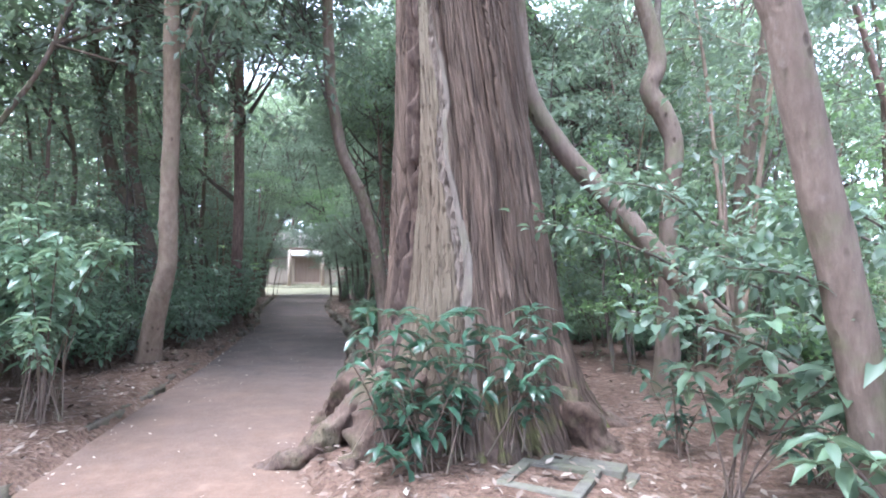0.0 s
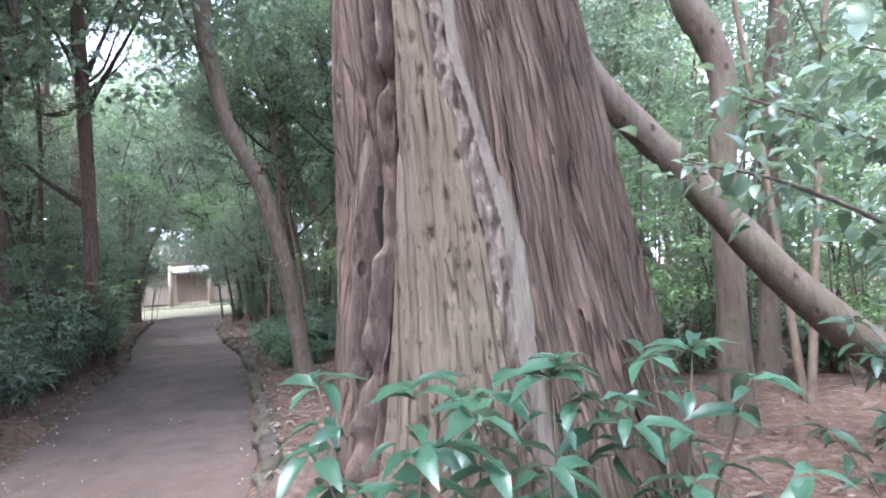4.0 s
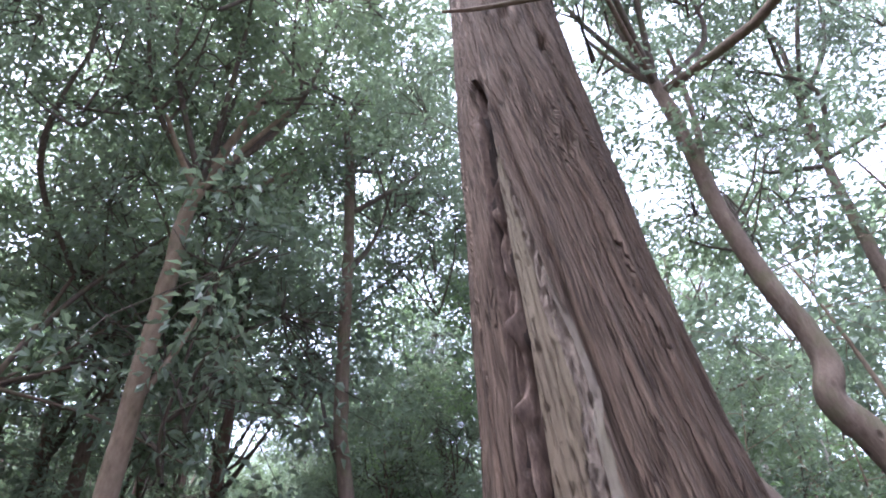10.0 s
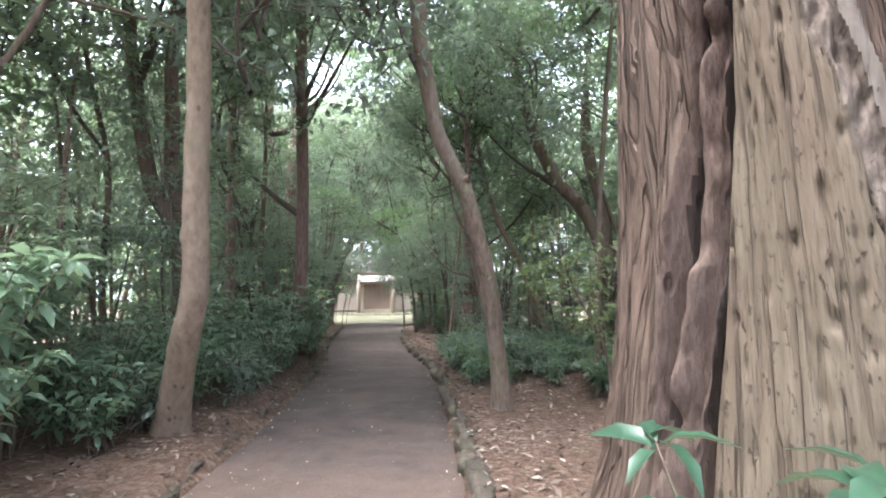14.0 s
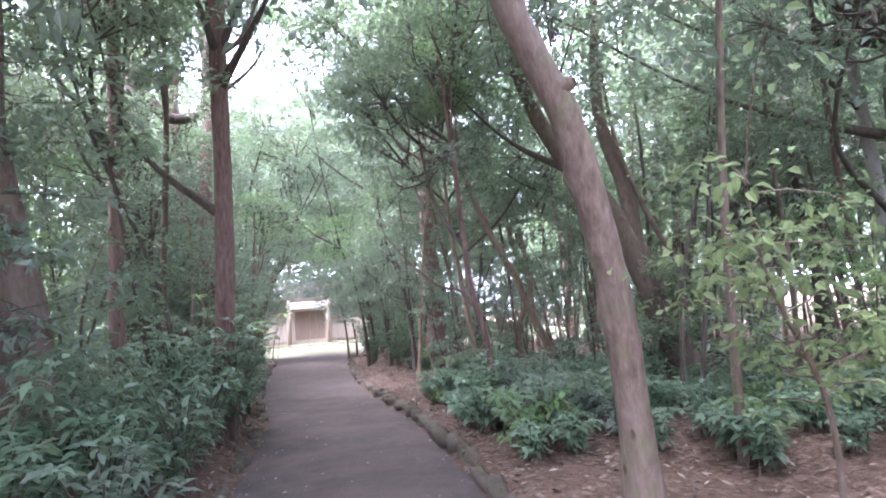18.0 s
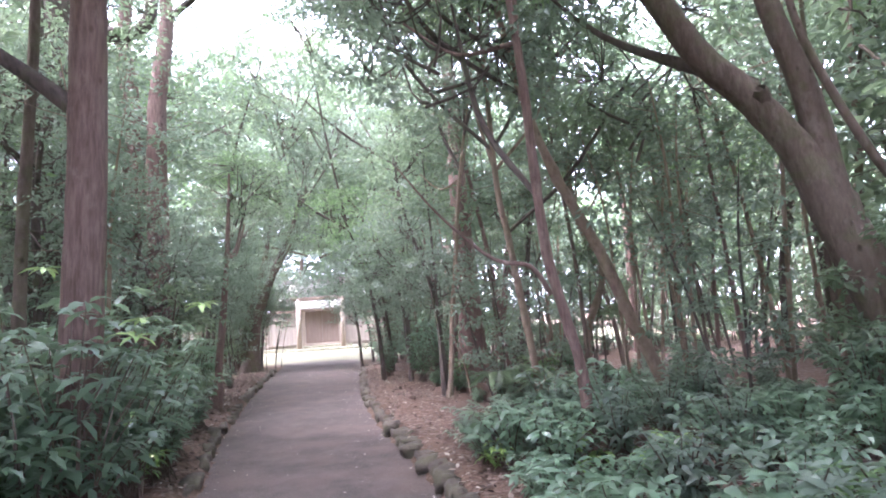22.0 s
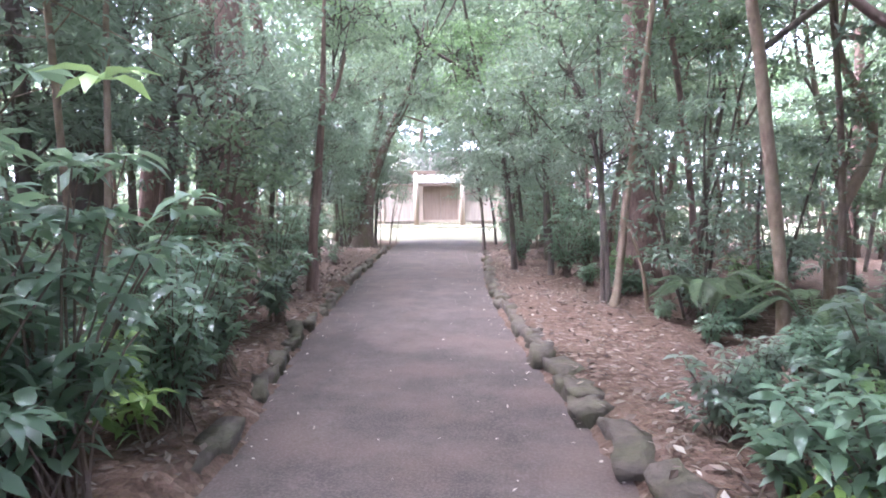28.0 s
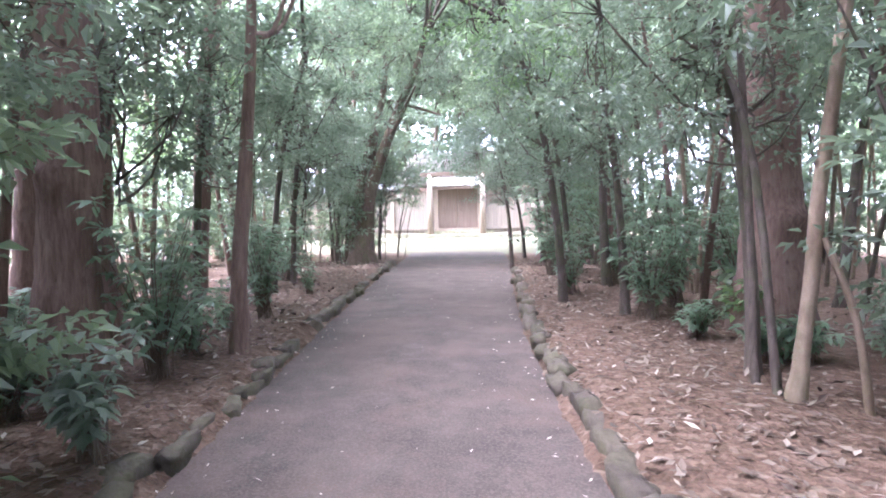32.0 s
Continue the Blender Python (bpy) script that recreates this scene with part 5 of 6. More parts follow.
canopy(30, -11, 9, 7.5, 16, 6.0, 13.5, 2.3, 61, (0.65, 1.05), ok=clear, first=((-2.8, 11.5, 6.9), (-1.8, 7.2, 11.7), (-1.0, 9.2, 12.1), (3.9, 8.2, 10.2), (2.9, 6.5, 10.5), (5.7, 10.1, 9.8), (-4.6, 6.2, 10.8), (-4.1, 11.7, 10.9), (-3.9, 14.7, 8.8), (-7.8, 7.4, 12.3), (-6.1, 8.0, 13.9), (-3.3, 8.3, 12.9), (-1.9, 11.9, 12.1), (5.9, 7.3, 11.2), (-2.8, 14.7, 10.8)))
canopy(6, -9, -2, 20, 28, 8.0, 11.0, 2.4, 62, (0.7, 0.9), first=((-3.5, 21.3, 8.3), (-3.0, 23.4, 7.4), (-8.3, 30.4, 8.6), (-4.7, 18.5, 8.6), (-7.5, 26.0, 9.0), (-10.2, 26.2, 9.2), (-8.9, 30.0, 10.6), (-6.4, 33.0, 10.5), (-4.2, 26.3, 9.2), (-4.2, 28.4, 8.8), (-8.7, 36.0, 10.8), (-6.6, 32.0, 9.4), (-8.8, 34.0, 9.4), (-12.0, 35.5, 10.6)))
canopy(15, -14, -5, 29, 38, 7.8, 11.5, 1.9, 64, (0.75, 1.0), kinds=MID_CROWNS)
canopy(16, -16, -4, 49, 53, 2.5, 10.0, 1.9, 70, (0.8, 1.1), first=((-13.0, 50.5, 4.2), (-10.6, 51.0, 5.2), (-8.2, 50.5, 4.6), (-6.0, 50.0, 5.6), (-11.6, 50.5, 8.0), (-9.2, 51.0, 8.4), (-7.0, 50.5, 8.6), (-14.6, 48.8, 4.6), (-13.9, 48.5, 6.4), (-14.0, 57.5, 6.6), (-12.0, 57.5, 7.4), (-10.0, 57.5, 7.8), (-8.0, 57.5, 7.6), (-15.6, 56.5, 8.4)), kinds=MID_CROWNS)
canopy(9, -17, -11, 16, 30, 4.5, 9.0, 2.2, 65, (0.75, 1.0), kinds=MID_CROWNS)
canopy(10, -15, -6.5, 15, 31, 6.5, 11.0, 2.1, 66, (0.8, 1.1))
canopy(16, -2.5, 7, 15, 29, 5.0, 10.0, 1.9, 67, (0.8, 1.1))
canopy(9, -7, -1, 19, 31, 7.5, 11.5, 1.9, 68, (0.8, 1.05))
canopy(7, -0.5, 4.5, 11.8, 16, 5.0, 8.2, 1.6, 71, (0.6, 0.85))
canopy(6, -9.5, -6.2, 14, 18.5, 5.6, 8.5, 1.7, 72, (0.6, 0.85))
canopy(5, -5.4, -2.2, 17, 22, 6.8, 9.5, 1.7, 73, (0.65, 0.85))
canopy(11, -10, -2.6, 9, 15, 8.0, 14.0, 1.9, 69, (0.8, 1.1), ok=clear, first=((-1.3, 10.2, 9.9), (-0.7, 11.2, 8.9), (-1.6, 13.2, 10.7), (-0.5, 11.4, 11.6)))
# unseen crowns behind the start, added to shade the cedar and nearby ground
canopy(15, -7, 6, -6, 0.5, 7.5, 12.0, 2.1, 63, (0.85, 1.1))
canopy(6, 1.5, 6.5, 4.5, 8.5, 10.5, 13.5, 1.8, 74, (0.7, 0.9))
canopy(12, -9.5, -3.0, 5.5, 11, 9.0, 14.0, 1.8, 75, (0.8, 1.05), ok=clear)
canopy(8, -11, -4.0, 10, 15.5, 6.5, 10.0, 1.8, 76, (0.75, 1.0), ok=clear)

# understorey saplings
def sap_gap(x, y):
    """How near the path the saplings come."""
    if x < edges(y)[0]:
        return 2.4 if y < 9 else 1.5 if y < 13 else 0.75 if y < 22 else 1.3
    return 2.4 if y < 21 else 1.1


sap = lambda x, y: off_path(x, y) > sap_gap(x, y) and not in_court(x, y) and not (-2.6 < x < 3.2 and y < 7.0)
for x, y, rng in scatter(300, -18, 10, -3, 43, 0.8, sap, 13):
    right = x > edges(y)[1]
    if rng.random() < (0.75 if right and 12 < y < 28 else 0.4):
        thing_of("slender_tree", "slender young tree, bare below and leafy above", "tree", "slender trees", POLES[int(rng.integers(0, 4))], x, y, rng.uniform(0, 6.28), rng.uniform(0.8, 1.15))
    else:
        k = int(rng.choice(5, p=(0.25, 0.25, 0.2, 0.25, 0.05) if not (right and y < 17) else (0.1, 0.25, 0.05, 0.25, 0.35)))
        thing_of("sapling", "thin-stemmed evergreen sapling with dark glossy leaves", "sapling", "understorey saplings", SAPLINGS[k], x, y, rng.uniform(0, 6.28), rng.uniform(0.7, 1.1))
for x, y, rng in scatter(60, 2.4, 10, 6.8, 15, 0.75, lambda x, y: not (x < 4.2 and y < 7.6), 19, [(2.56, 6.7), (3.9, 8.0), (4.2, 5.7)]):
    if rng.random() < 0.5:
        thing_of("sapling", "leafy light green sapling on the brighter side", "sapling", "understorey saplings", SAPLINGS[int(rng.choice((1, 3, 4)))], x, y, rng.uniform(0, 6.28), rng.uniform(0.45, 0.85))
    else:
        thing_of("shrub", "low light green shrub on the brighter side", "shrub", "undergrowth shrubs", SHRUBS[int(rng.choice((0, 2, 4)))], x, y, rng.uniform(0, 6.28), rng.uniform(0.9, 1.4))
# bushy edge of the court
for x, y, rng in scatter(80, -22, 3, 31, 38.6, 0.75, lambda x, y: off_path(x, y) > 1.1, 17):
    thing_of("sapling", "bushy evergreen sapling at the edge of the court", "sapling", "understorey saplings", SAPLINGS[int(rng.choice((1, 3)))], x, y, rng.uniform(0, 6.28), rng.uniform(0.55, 0.95))

# undergrowth
def shrub_ok(x, y):
    d = off_path(x, y)
    if in_court(x, y) or (-2.2 < x < 1.9 and y < 6.9) or (x > -0.2 and x < 2.6 and y < 4.4):
        return False
    left = x < edges(y)[0]
    if left:
        return d > (1.6 if y < 8 else 1.0 if y < 10 else 0.4 if y < 18.5 else 0.9 if y < 21 else 1.8)
    return d > (1.6 if y < 12 else 0.5 if y < 17 else 1.3 if y < 19 else 1.9)


def plant_shrubs(n, x0, x1, y0, y1, gap, seed, ok, p=(0.2, 0.2, 0.2, 0.08, 0.14, 0.18), size=(0.75, 1.2)):
    for x, y, rng in scatter(n, x0, x1, y0, y1, gap, ok, seed):
        k = int(rng.choice(6, p=p))
        thing_of("shrub", "low evergreen shrub with rosettes of long leaves", "shrub", "undergrowth shrubs", SHRUBS[k], x, y, rng.uniform(0, 6.28), rng.uniform(*size))


plant_shrubs(105, -4, 5, 11.8, 20, 0.42, 14, lambda x, y: shrub_ok(x, y) and x > edges(y)[1] and off_path(x, y) < 5.6 and not (x < 0.4 and y < 12.6), (0.4, 0.06, 0.33, 0.0, 0.06, 0.15), (0.6, 1.05))
plant_shrubs(95, -10, -3, 8.2, 21, 0.4, 15, lambda x, y: shrub_ok(x, y) and x < edges(y)[0] and off_path(x, y) < 3.8, (0.22, 0.26, 0.14, 0.18, 0.08, 0.12))
plant_shrubs(68, -12, 6, 1.5, 31, 0.7, 16, lambda x, y: shrub_ok(x, y) and not (7 < y < 22 and off_path(x, y) < 4))

plant_shrubs(30, -4, 4, 18.5, 24.5, 0.5, 20, lambda x, y: x > edges(y)[1] and 1.5 < off_path(x, y) < 6.0, (0.35, 0.1, 0.35, 0.0, 0.05, 0.15), (0.55, 0.95))
plant_shrubs(26, -20, 3, 34, 38.2, 0.5, 18, lambda x, y: off_path(x, y) > 1.0)

# ---------------------------------------------------------------- kerbs
def stone_mesh(seed):
    rng = np.random.default_rng(seed)
    bm = bmesh.new()
    bmesh.ops.create_cube(bm, size=1)
    bmesh.ops.subdivide_edges(bm, edges=bm.edges[:], cuts=2, use_grid_fill=True)
    for v in bm.verts:
        d = v.co.normalized()
        v.co = v.co.lerp(d * 0.62, 0.12) + Vector(rng.normal(0, 0.065, 3))
    for f in bm.faces:
        f.smooth = True
    me = bpy.data.meshes.new("stone")
    bm.to_mesh(me)
    bm.free()
    me.materials.append(M_STONE)
    return me


STONES = [stone_mesh(401 + i) for i in range(7)]


def kerb(name, xs_of, y0, y1, out, seed):
    rng = np.random.default_rng(seed)
    e = tagged(new(name), "row of low rough mossy stones along the path", "kerb", kind="structure")
    y = y0
    while y < y1:
        ln = rng.uniform(0.16, 0.34) if out < 0 and y < 14 else rng.uniform(0.24, 0.5)
        x = float(np.interp(y + ln / 2, PATH_Y, xs_of)) + out * 0.11
        x2 = float(np.interp(y + ln, PATH_Y, xs_of)) + out * 0.11
        x1 = float(np.interp(y, PATH_Y, xs_of)) + out * 0.11
        low = 0.62 if out < 0 and y < 14 else 1.0
        h, w = rng.uniform(0.15, 0.25) * low, rng.uniform(0.14, 0.22) * (1.15 if out > 0 and 13.5 < y < 22 else 0.9) * low
        m = Matrix.Translation((x + rng.normal(0, 0.035), y + ln / 2, rng.uniform(0.01, 0.05) if out > 0 else rng.uniform(-0.02, 0.03))) @ Euler((rng.normal(0, 0.07), rng.normal(0, 0.1), math.atan2(-(x2 - x1), ln) + rng.normal(0, 0.1))).to_matrix().to_4x4() @ Matrix.Diagonal((w, ln * 1.04, h, 1))
        put("stone", STONES[int(rng.integers(0, 7))], e, m=m)
        y += ln * (1.0 if rng.random() < (0.94 if out > 0 else 0.8) else rng.uniform(1.3, 3.0))


kerb("kerb_left", PATH_L, 2.5, 34.2, -1, 21)
kerb("kerb_right", PATH_R, 6.2, 32.2, 1, 22)

# ---------------------------------------------------------------- fallen leaves
def litter(n, seed, sel, size, x0, x1, y0, y1):
    rng = np.random.default_rng(seed)
    x, y = rng.uniform(x0, x1, n), rng.uniform(y0, y1, n)
    k = sel(x, y, rng)
    x, y = x[k], y[k]
    m = len(x)
    d = off_path(x, y)
    z = np.where(d < 0, 0.035, ground_z(x, y) + 0.012) + rng.uniform(0, 0.02, m) * (d > 0)
    a = rng.uniform(0, 6.28, m)
    way = np.stack([np.cos(a), np.sin(a), rng.normal(0.05, 0.22, m)], -1)
    L = size * rng.uniform(0.6, 1.3, m)
    return leaf_arrays(np.stack([x, y, z], -1), way, unit(rng.normal(0, 0.3, (m, 3)) + np.array([0, 0, 1.0])), L, L * rng.uniform(0.3, 0.5, m), False, -0.1)


M_SCRAP = stone_material("pale_leaf_scraps", (0.22, 0.17, 0.14), (0.55, 0.49, 0.43), 0.0)
beside = lambda x, y, rng: (off_path(x, y) > 0.1) & (off_path(x, y) < rng.uniform(0.3, 5.5, len(x))) & (np.hypot(x - 0.28, y - 5.45) > 1.15)
lv, lf = litter(65000, 31, beside, 0.085, -14, 6, 0.5, 34)
tagged(put("fallen_leaves", mesh_np("fallen_leaves", lv, lf, M_LITTER, smooth=False)), "dry brown and tan fallen leaves on the forest floor", "leaves", kind="stuff")
onpath = lambda x, y, rng: (off_path(x, y) < -0.02) & (rng.random(len(x)) < np.clip(0.02 + 0.9 * np.exp(off_path(x, y) / 0.12 + 0.3), 0, 1) * 0.5 + 0.03)
lv, lf = litter(36000, 32, onpath, 0.04, -10, 1, 0.5, 33)
tagged(put("path_debris", mesh_np("path_debris", lv, lf, M_SCRAP, smooth=False)), "small pale leaf scraps scattered on the path", "debris", kind="stuff")

# ---------------------------------------------------------------- gate and fence
M_GATE = wood_material("silvery_gate_wood", (0.24, 0.19, 0.15), (0.35, 0.285, 0.23), 2, 16.0)
M_DOOR = wood_material("door_boards", (0.15, 0.108, 0.085), (0.23, 0.172, 0.14), 2, 18.0)
M_ROOF = wood_material("pale_roof_boards", (0.25, 0.228, 0.205), (0.35, 0.325, 0.30), 0, 10.0)
M_BEAM = wood_material("dark_beam", (0.12, 0.085, 0.065), (0.19, 0.14, 0.11), 0, 14.0)
M_FENCE = wood_material("fence_boards", (0.19, 0.16, 0.13), (0.28, 0.24, 0.20), 2, 12.0)
M_PLINTH = stone_material("mossy_sill_stone", (0.26, 0.24, 0.17), (0.40, 0.38, 0.29), 0.4)
GATE = Matrix.Translation((-10.68, 45.0, 0.32)) @ Matrix.Rotation(radians(6), 4, "Z")


def gate():
    e = tagged(new("shrine_gate"), "closed wooden shrine gate with a pale boarded roof", "gate")
    for x in (-1.27, 1.27):
        bm = bmesh.new()
        bmesh.ops.create_cone(bm, cap_ends=True, segments=24, radius1=0.14, radius2=0.125, depth=3.0, matrix=Matrix.Translation((x, 0, 1.5)))
        part("post", bm, M_GATE, e, "round weathered post", True)
    part("crossbeam", box(-1.75, 1.75, -0.09, 0.09, 2.92, 3.10), M_BEAM, e)
    part("tie_beam", box(-1.27, 1.27, 0.02, 0.14, 2.28, 2.42), M_BEAM, e)
    roof = part("roof", box(-1.12, 1.12, 0.16, 1.0, 2.36, 2.42), M_ROOF, e, "sloping pale plank roof")
    for i in range(8):
        bm = box(-0.15, 0.15, -0.55, 0.55, -0.02, 0.02, 0.008)
        bmesh.ops.transform(bm, matrix=Matrix.Translation((-1.13 + 0.323 * i, 0.5, 2.66)) @ Matrix.Rotation(radians(24), 4, "X"), verts=bm.verts[:])
        part("roof_plank", bm, M_ROOF, roof)
    for x0, x1 in ((-0.96, -0.01), (0.01, 0.96)):
        d = part("door", box(x0, x1, 0.55, 0.61, 0.42, 2.28, 0.006), M_DOOR, e, "brown boarded door leaf")
        for i in range(4):
            w = (x1 - x0) / 4
            part("board", box(x0 + i * w + 0.006, x0 + (i + 1) * w - 0.006, 0.525, 0.549, 0.46, 2.24, 0.004), M_DOOR, d)
        part("ring_handle", box((x0 + x1) / 2 + (0.3 if x0 < -0.5 else -0.36), (x0 + x1) / 2 + (0.36 if x0 < -0.5 else -0.3), 0.50, 0.524, 1.25, 1.32, 0.01), M_BEAM, d)
    for x in (-1.07, 1.07):
        part("jamb", box(x - 0.11, x + 0.11, 0.48, 0.66, 0.36, 2.42), M_GATE, e, "pale door jamb")
    part("threshold", box(-1.3, 1.3, 0.30, 0.75, 0.28, 0.42), M_GATE, e)
    part("upper_step", box(-1.55, 1.75, 0.10, 0.75, 0.10, 0.27, 0.02), M_PLINTH, e, "pale stone step")
    part("sill_stone", box(-1.75, 3.4, -0.28, 0.08, -0.08, 0.12, 0.03), M_PLINTH, e, "long low mossy sill stone")
    e.matrix_basis = GATE


def fence(name, x0, x1):
    e = tagged(new(name), "tall pale board fence beside the gate", "fence", kind="structure")
    k = int((x1 - x0) / 0.24)
    w = (x1 - x0) / k
    for i in range(k):
        part("board", box(x0 + i * w + 0.004, x0 + (i + 1) * w - 0.004, 0.5, 0.535, 0.18, 2.24 + 0.012 * math.sin(i * 2.1), 0.004), M_FENCE, e)
    part("top_rail", box(x0, x1, 0.44, 0.58, 2.26, 2.40), M_BEAM, e)
    part("bottom_rail", box(x0, x1, 0.42, 0.499, 0.34, 0.46), M_FENCE, e)
    part("base_stone", box(x0, x1, 0.35, 0.7, -0.08, 0.17, 0.02), M_PLINTH, e)
    for i in range(int((x1 - x0) / 1.9) + 1):
        part("fence_post", box(x0 + i * 1.9, x0 + i * 1.9 + 0.13, 0.40, 0.498, 0.0, 2.255), M_GATE, e)
    e.matrix_basis = GATE


gate()
fence("fence_left", -9.0, -1.20)
fence("fence_right", 1.20, 8.0)


def hall():
    """The shrine building behind the gate: its pale roof shows above it."""
    e = tagged(new("shrine_hall"), "low wooden shrine hall with a broad pale roof", "building")
    part("wall", box(-3.5, 4.5, 6.0, 10.0, 0.0, 2.6), M_GATE, e)
    bm = bmesh.new()
    rows = [(-4.4, 5.0, 2.75), (-3.9, 8.0, 4.6), (-4.4, 11.0, 2.75)]
    for (x, y, z), nxt in zip(rows[:-1], rows[1:]):
        q = [bm.verts.new(p) for p in ((x, y, z), (-x + 1, y, z), (-nxt[0] + 1, nxt[1], nxt[2]), (nxt[0], nxt[1], nxt[2]))]
        bm.faces.new(q)
    bmesh.ops.solidify(bm, geom=bm.faces[:], thickness=0.22)
    part("roof", bm, M_ROOF, e, "broad pale roof")
    part("ridge", box(-3.7, 4.7, 7.85, 8.15, 4.55, 4.85), M_ROOF, e)
    e.matrix_basis = GATE


hall()

# ---------------------------------------------------------------- plants that stand out
def special(name, label, category, meshes, x, y, size, turn=0.0, extra=None):
    e = thing_of(name, label, category, "", meshes, x, y, turn, size)
    for me in extra or ():
        put("new_shoot", me, e, "yellow-green young leaves")
    return e


def whorls(seed, places, size, mat, count=7):
    """Rosettes of young leaves at given places of a plant."""
    rng = np.random.default_rng(seed)
    P, D = [], []
    for p in places:
        b = rng.uniform(0, 6.28) + np.arange(count) * 6.283 / count
        P.append(np.repeat(np.array(p)[None], count, 0))
        D.append(np.stack([np.cos(b), np.sin(b), rng.uniform(-0.25, 0.35, count)], -1))
    P, D = np.vstack(P), np.vstack(D)
    L = size * rng.uniform(0.7, 1.15, len(P))
    v, f = leaf_arrays(P, D, unit(rng.normal(0, 0.15, P.shape) + np.array([0, 0, 1.0])), L, L * 0.33, True, 0.2)
    return mesh_np("new_shoot", v, f, mat)


TALL = shrub_kind(311, 1.8, 30, 0.17, M_LEAF6)
TALL2 = shrub_kind(312, 1.5, 26, 0.16, M_LEAF6)
M_LEAF8 = leaf_material("dark_lance_leaf", (0.016, 0.042, 0.024), (0.03, 0.07, 0.04), 0.32, 0.15, 0.4)
LANCE = shrub_kind(313, 1.0, 8, 0.18, M_LEAF8, True, 6)
for x, y, s, sh in ((-5.45, 15.25, 1.0, [(0.62, 0.05, 1.5), (0.35, 0.3, 1.62), (0.5, 0.7, 1.72)]), (-5.75, 16.4, 0.95, [(0.55, 0.1, 1.15), (0.4, -0.2, 1.5), (0.7, 0.2, 0.95)]), (-6.1, 15.7, 1.1, [(0.1, 0, 1.9)]), (-5.9, 17.4, 0.8, [(0.5, 0.1, 0.7)]), (-6.3, 18.4, 0.8, None), (-5.2, 13.6, 0.75, [(0.35, 0.1, 1.1)]), (-5.9, 14.5, 0.9, None)):
    special("tall_shrub", "tall leafy shrub leaning over the path edge", "shrub", TALL if s > 0.85 else TALL2, x, y, s, x * 7, [whorls(int(-x * 100) + i, [q], 0.17, M_LEAF4) for i, q in enumerate(sh)] if sh else None)
for x, y, s in ((-1.7, 16.75, 0.8), (-2.35, 16.9, 0.6), (-1.0, 14.2, 0.6), (-0.9, 16.6, 0.75), (-6.15, 17.35, 1.5), (-5.95, 17.15, 0.9)):
    special("sprout", "young shoot with bright yellow-green leaves", "plant", SPROUT, x, y, s, x * 5)
# lance-leaved bushes on the roots of the cedar and beside it
for x, y, z, s, a in ((-0.42, 4.22, 0.30, 0.98, 0.3), (0.10, 4.18, 0.3, 0.96, 2.0), (-0.15, 4.05, 0.1, 0.85, 4.1), (0.55, 4.25, 0.35, 0.95, 1.2), (1.85, 4.6, None, 0.7, 2.4), (2.2, 2.2, None, 0.6, 0.7), (2.6, 4.0, None, 0.7, 3.3), (2.7, 5.2, None, 1.0, 0.1)):
    thing_of("lance_leaf_bush", "lance-leaved evergreen bush among the cedar roots", "shrub", "", LANCE, x, y, a, s, z)
VASE = shrub_kind(314, 1.9, 14, 0.18, M_LEAF6, True, 9, (19, 18, 16, 14, 12, 10))
VASE2 = shrub_kind(315, 1.3, 7, 0.22, M_LEAF5, True, 7, (19, 17, 15))
for x, y, s, a in ((-3.78, 5.5, 1.08, 1.3), (-4.3, 6.2, 1.1, 4.0), (-4.5, 5.2, 1.05, 2.9), (-5.9, 8.3, 1.2, 0.2), (-5.6, 5.2, 1.1, 5.1), (-5.5, 7.4, 1.0, 2.2), (-6.3, 6.6, 1.2, 3.3)):
    special("open_shrub", "open-stemmed young shrub over dead leaves", "shrub", VASE, x, y, s, a)
for x, y, s, a in ((1.75, 3.55, 1.0, 0.5), (2.15, 2.55, 0.95, 3.0), (2.6, 3.4, 1.05, 1.7)):
    special("open_shrub", "open-stemmed shrub with large dark glossy leaves", "shrub", VASE2, x, y, s, a)


# bushes beside the start of the path
for x, y, k, s in ((-5.3, 6.2, 3, 0.9), (-5.8, 7.6, 1, 0.8), (-6.4, 6.0, 3, 1.0), (-6.3, 8.8, 1, 0.9), (-6.0, 4.4, 1, 0.75), (-7.2, 7.2, 1, 1.0)):
    thing_of("sapling", "leafy evergreen sapling beside the path", "sapling", "understorey saplings", SAPLINGS[k], x, y, x * 9, s)


M_LEAF7 = leaf_material("pale_yellow_green_leaf", (0.11, 0.15, 0.055), (0.18, 0.23, 0.09), 0.45, 0.5, 0.4)
FEATHER = sapling_kind(231, 3.0, 1, 28, 12, 0.12, M_LEAF7, M_BROWN, 0.3, 0.9, True)
for x, y, s, a in ((0.3, 10.9, 1.0, 0.4), (1.4, 11.6, 0.9, 2.2)):
    thing_of("sapling", "slender sapling with thin yellow-green leaves over dead leaves", "sapling", "", FEATHER, x, y, a, s)


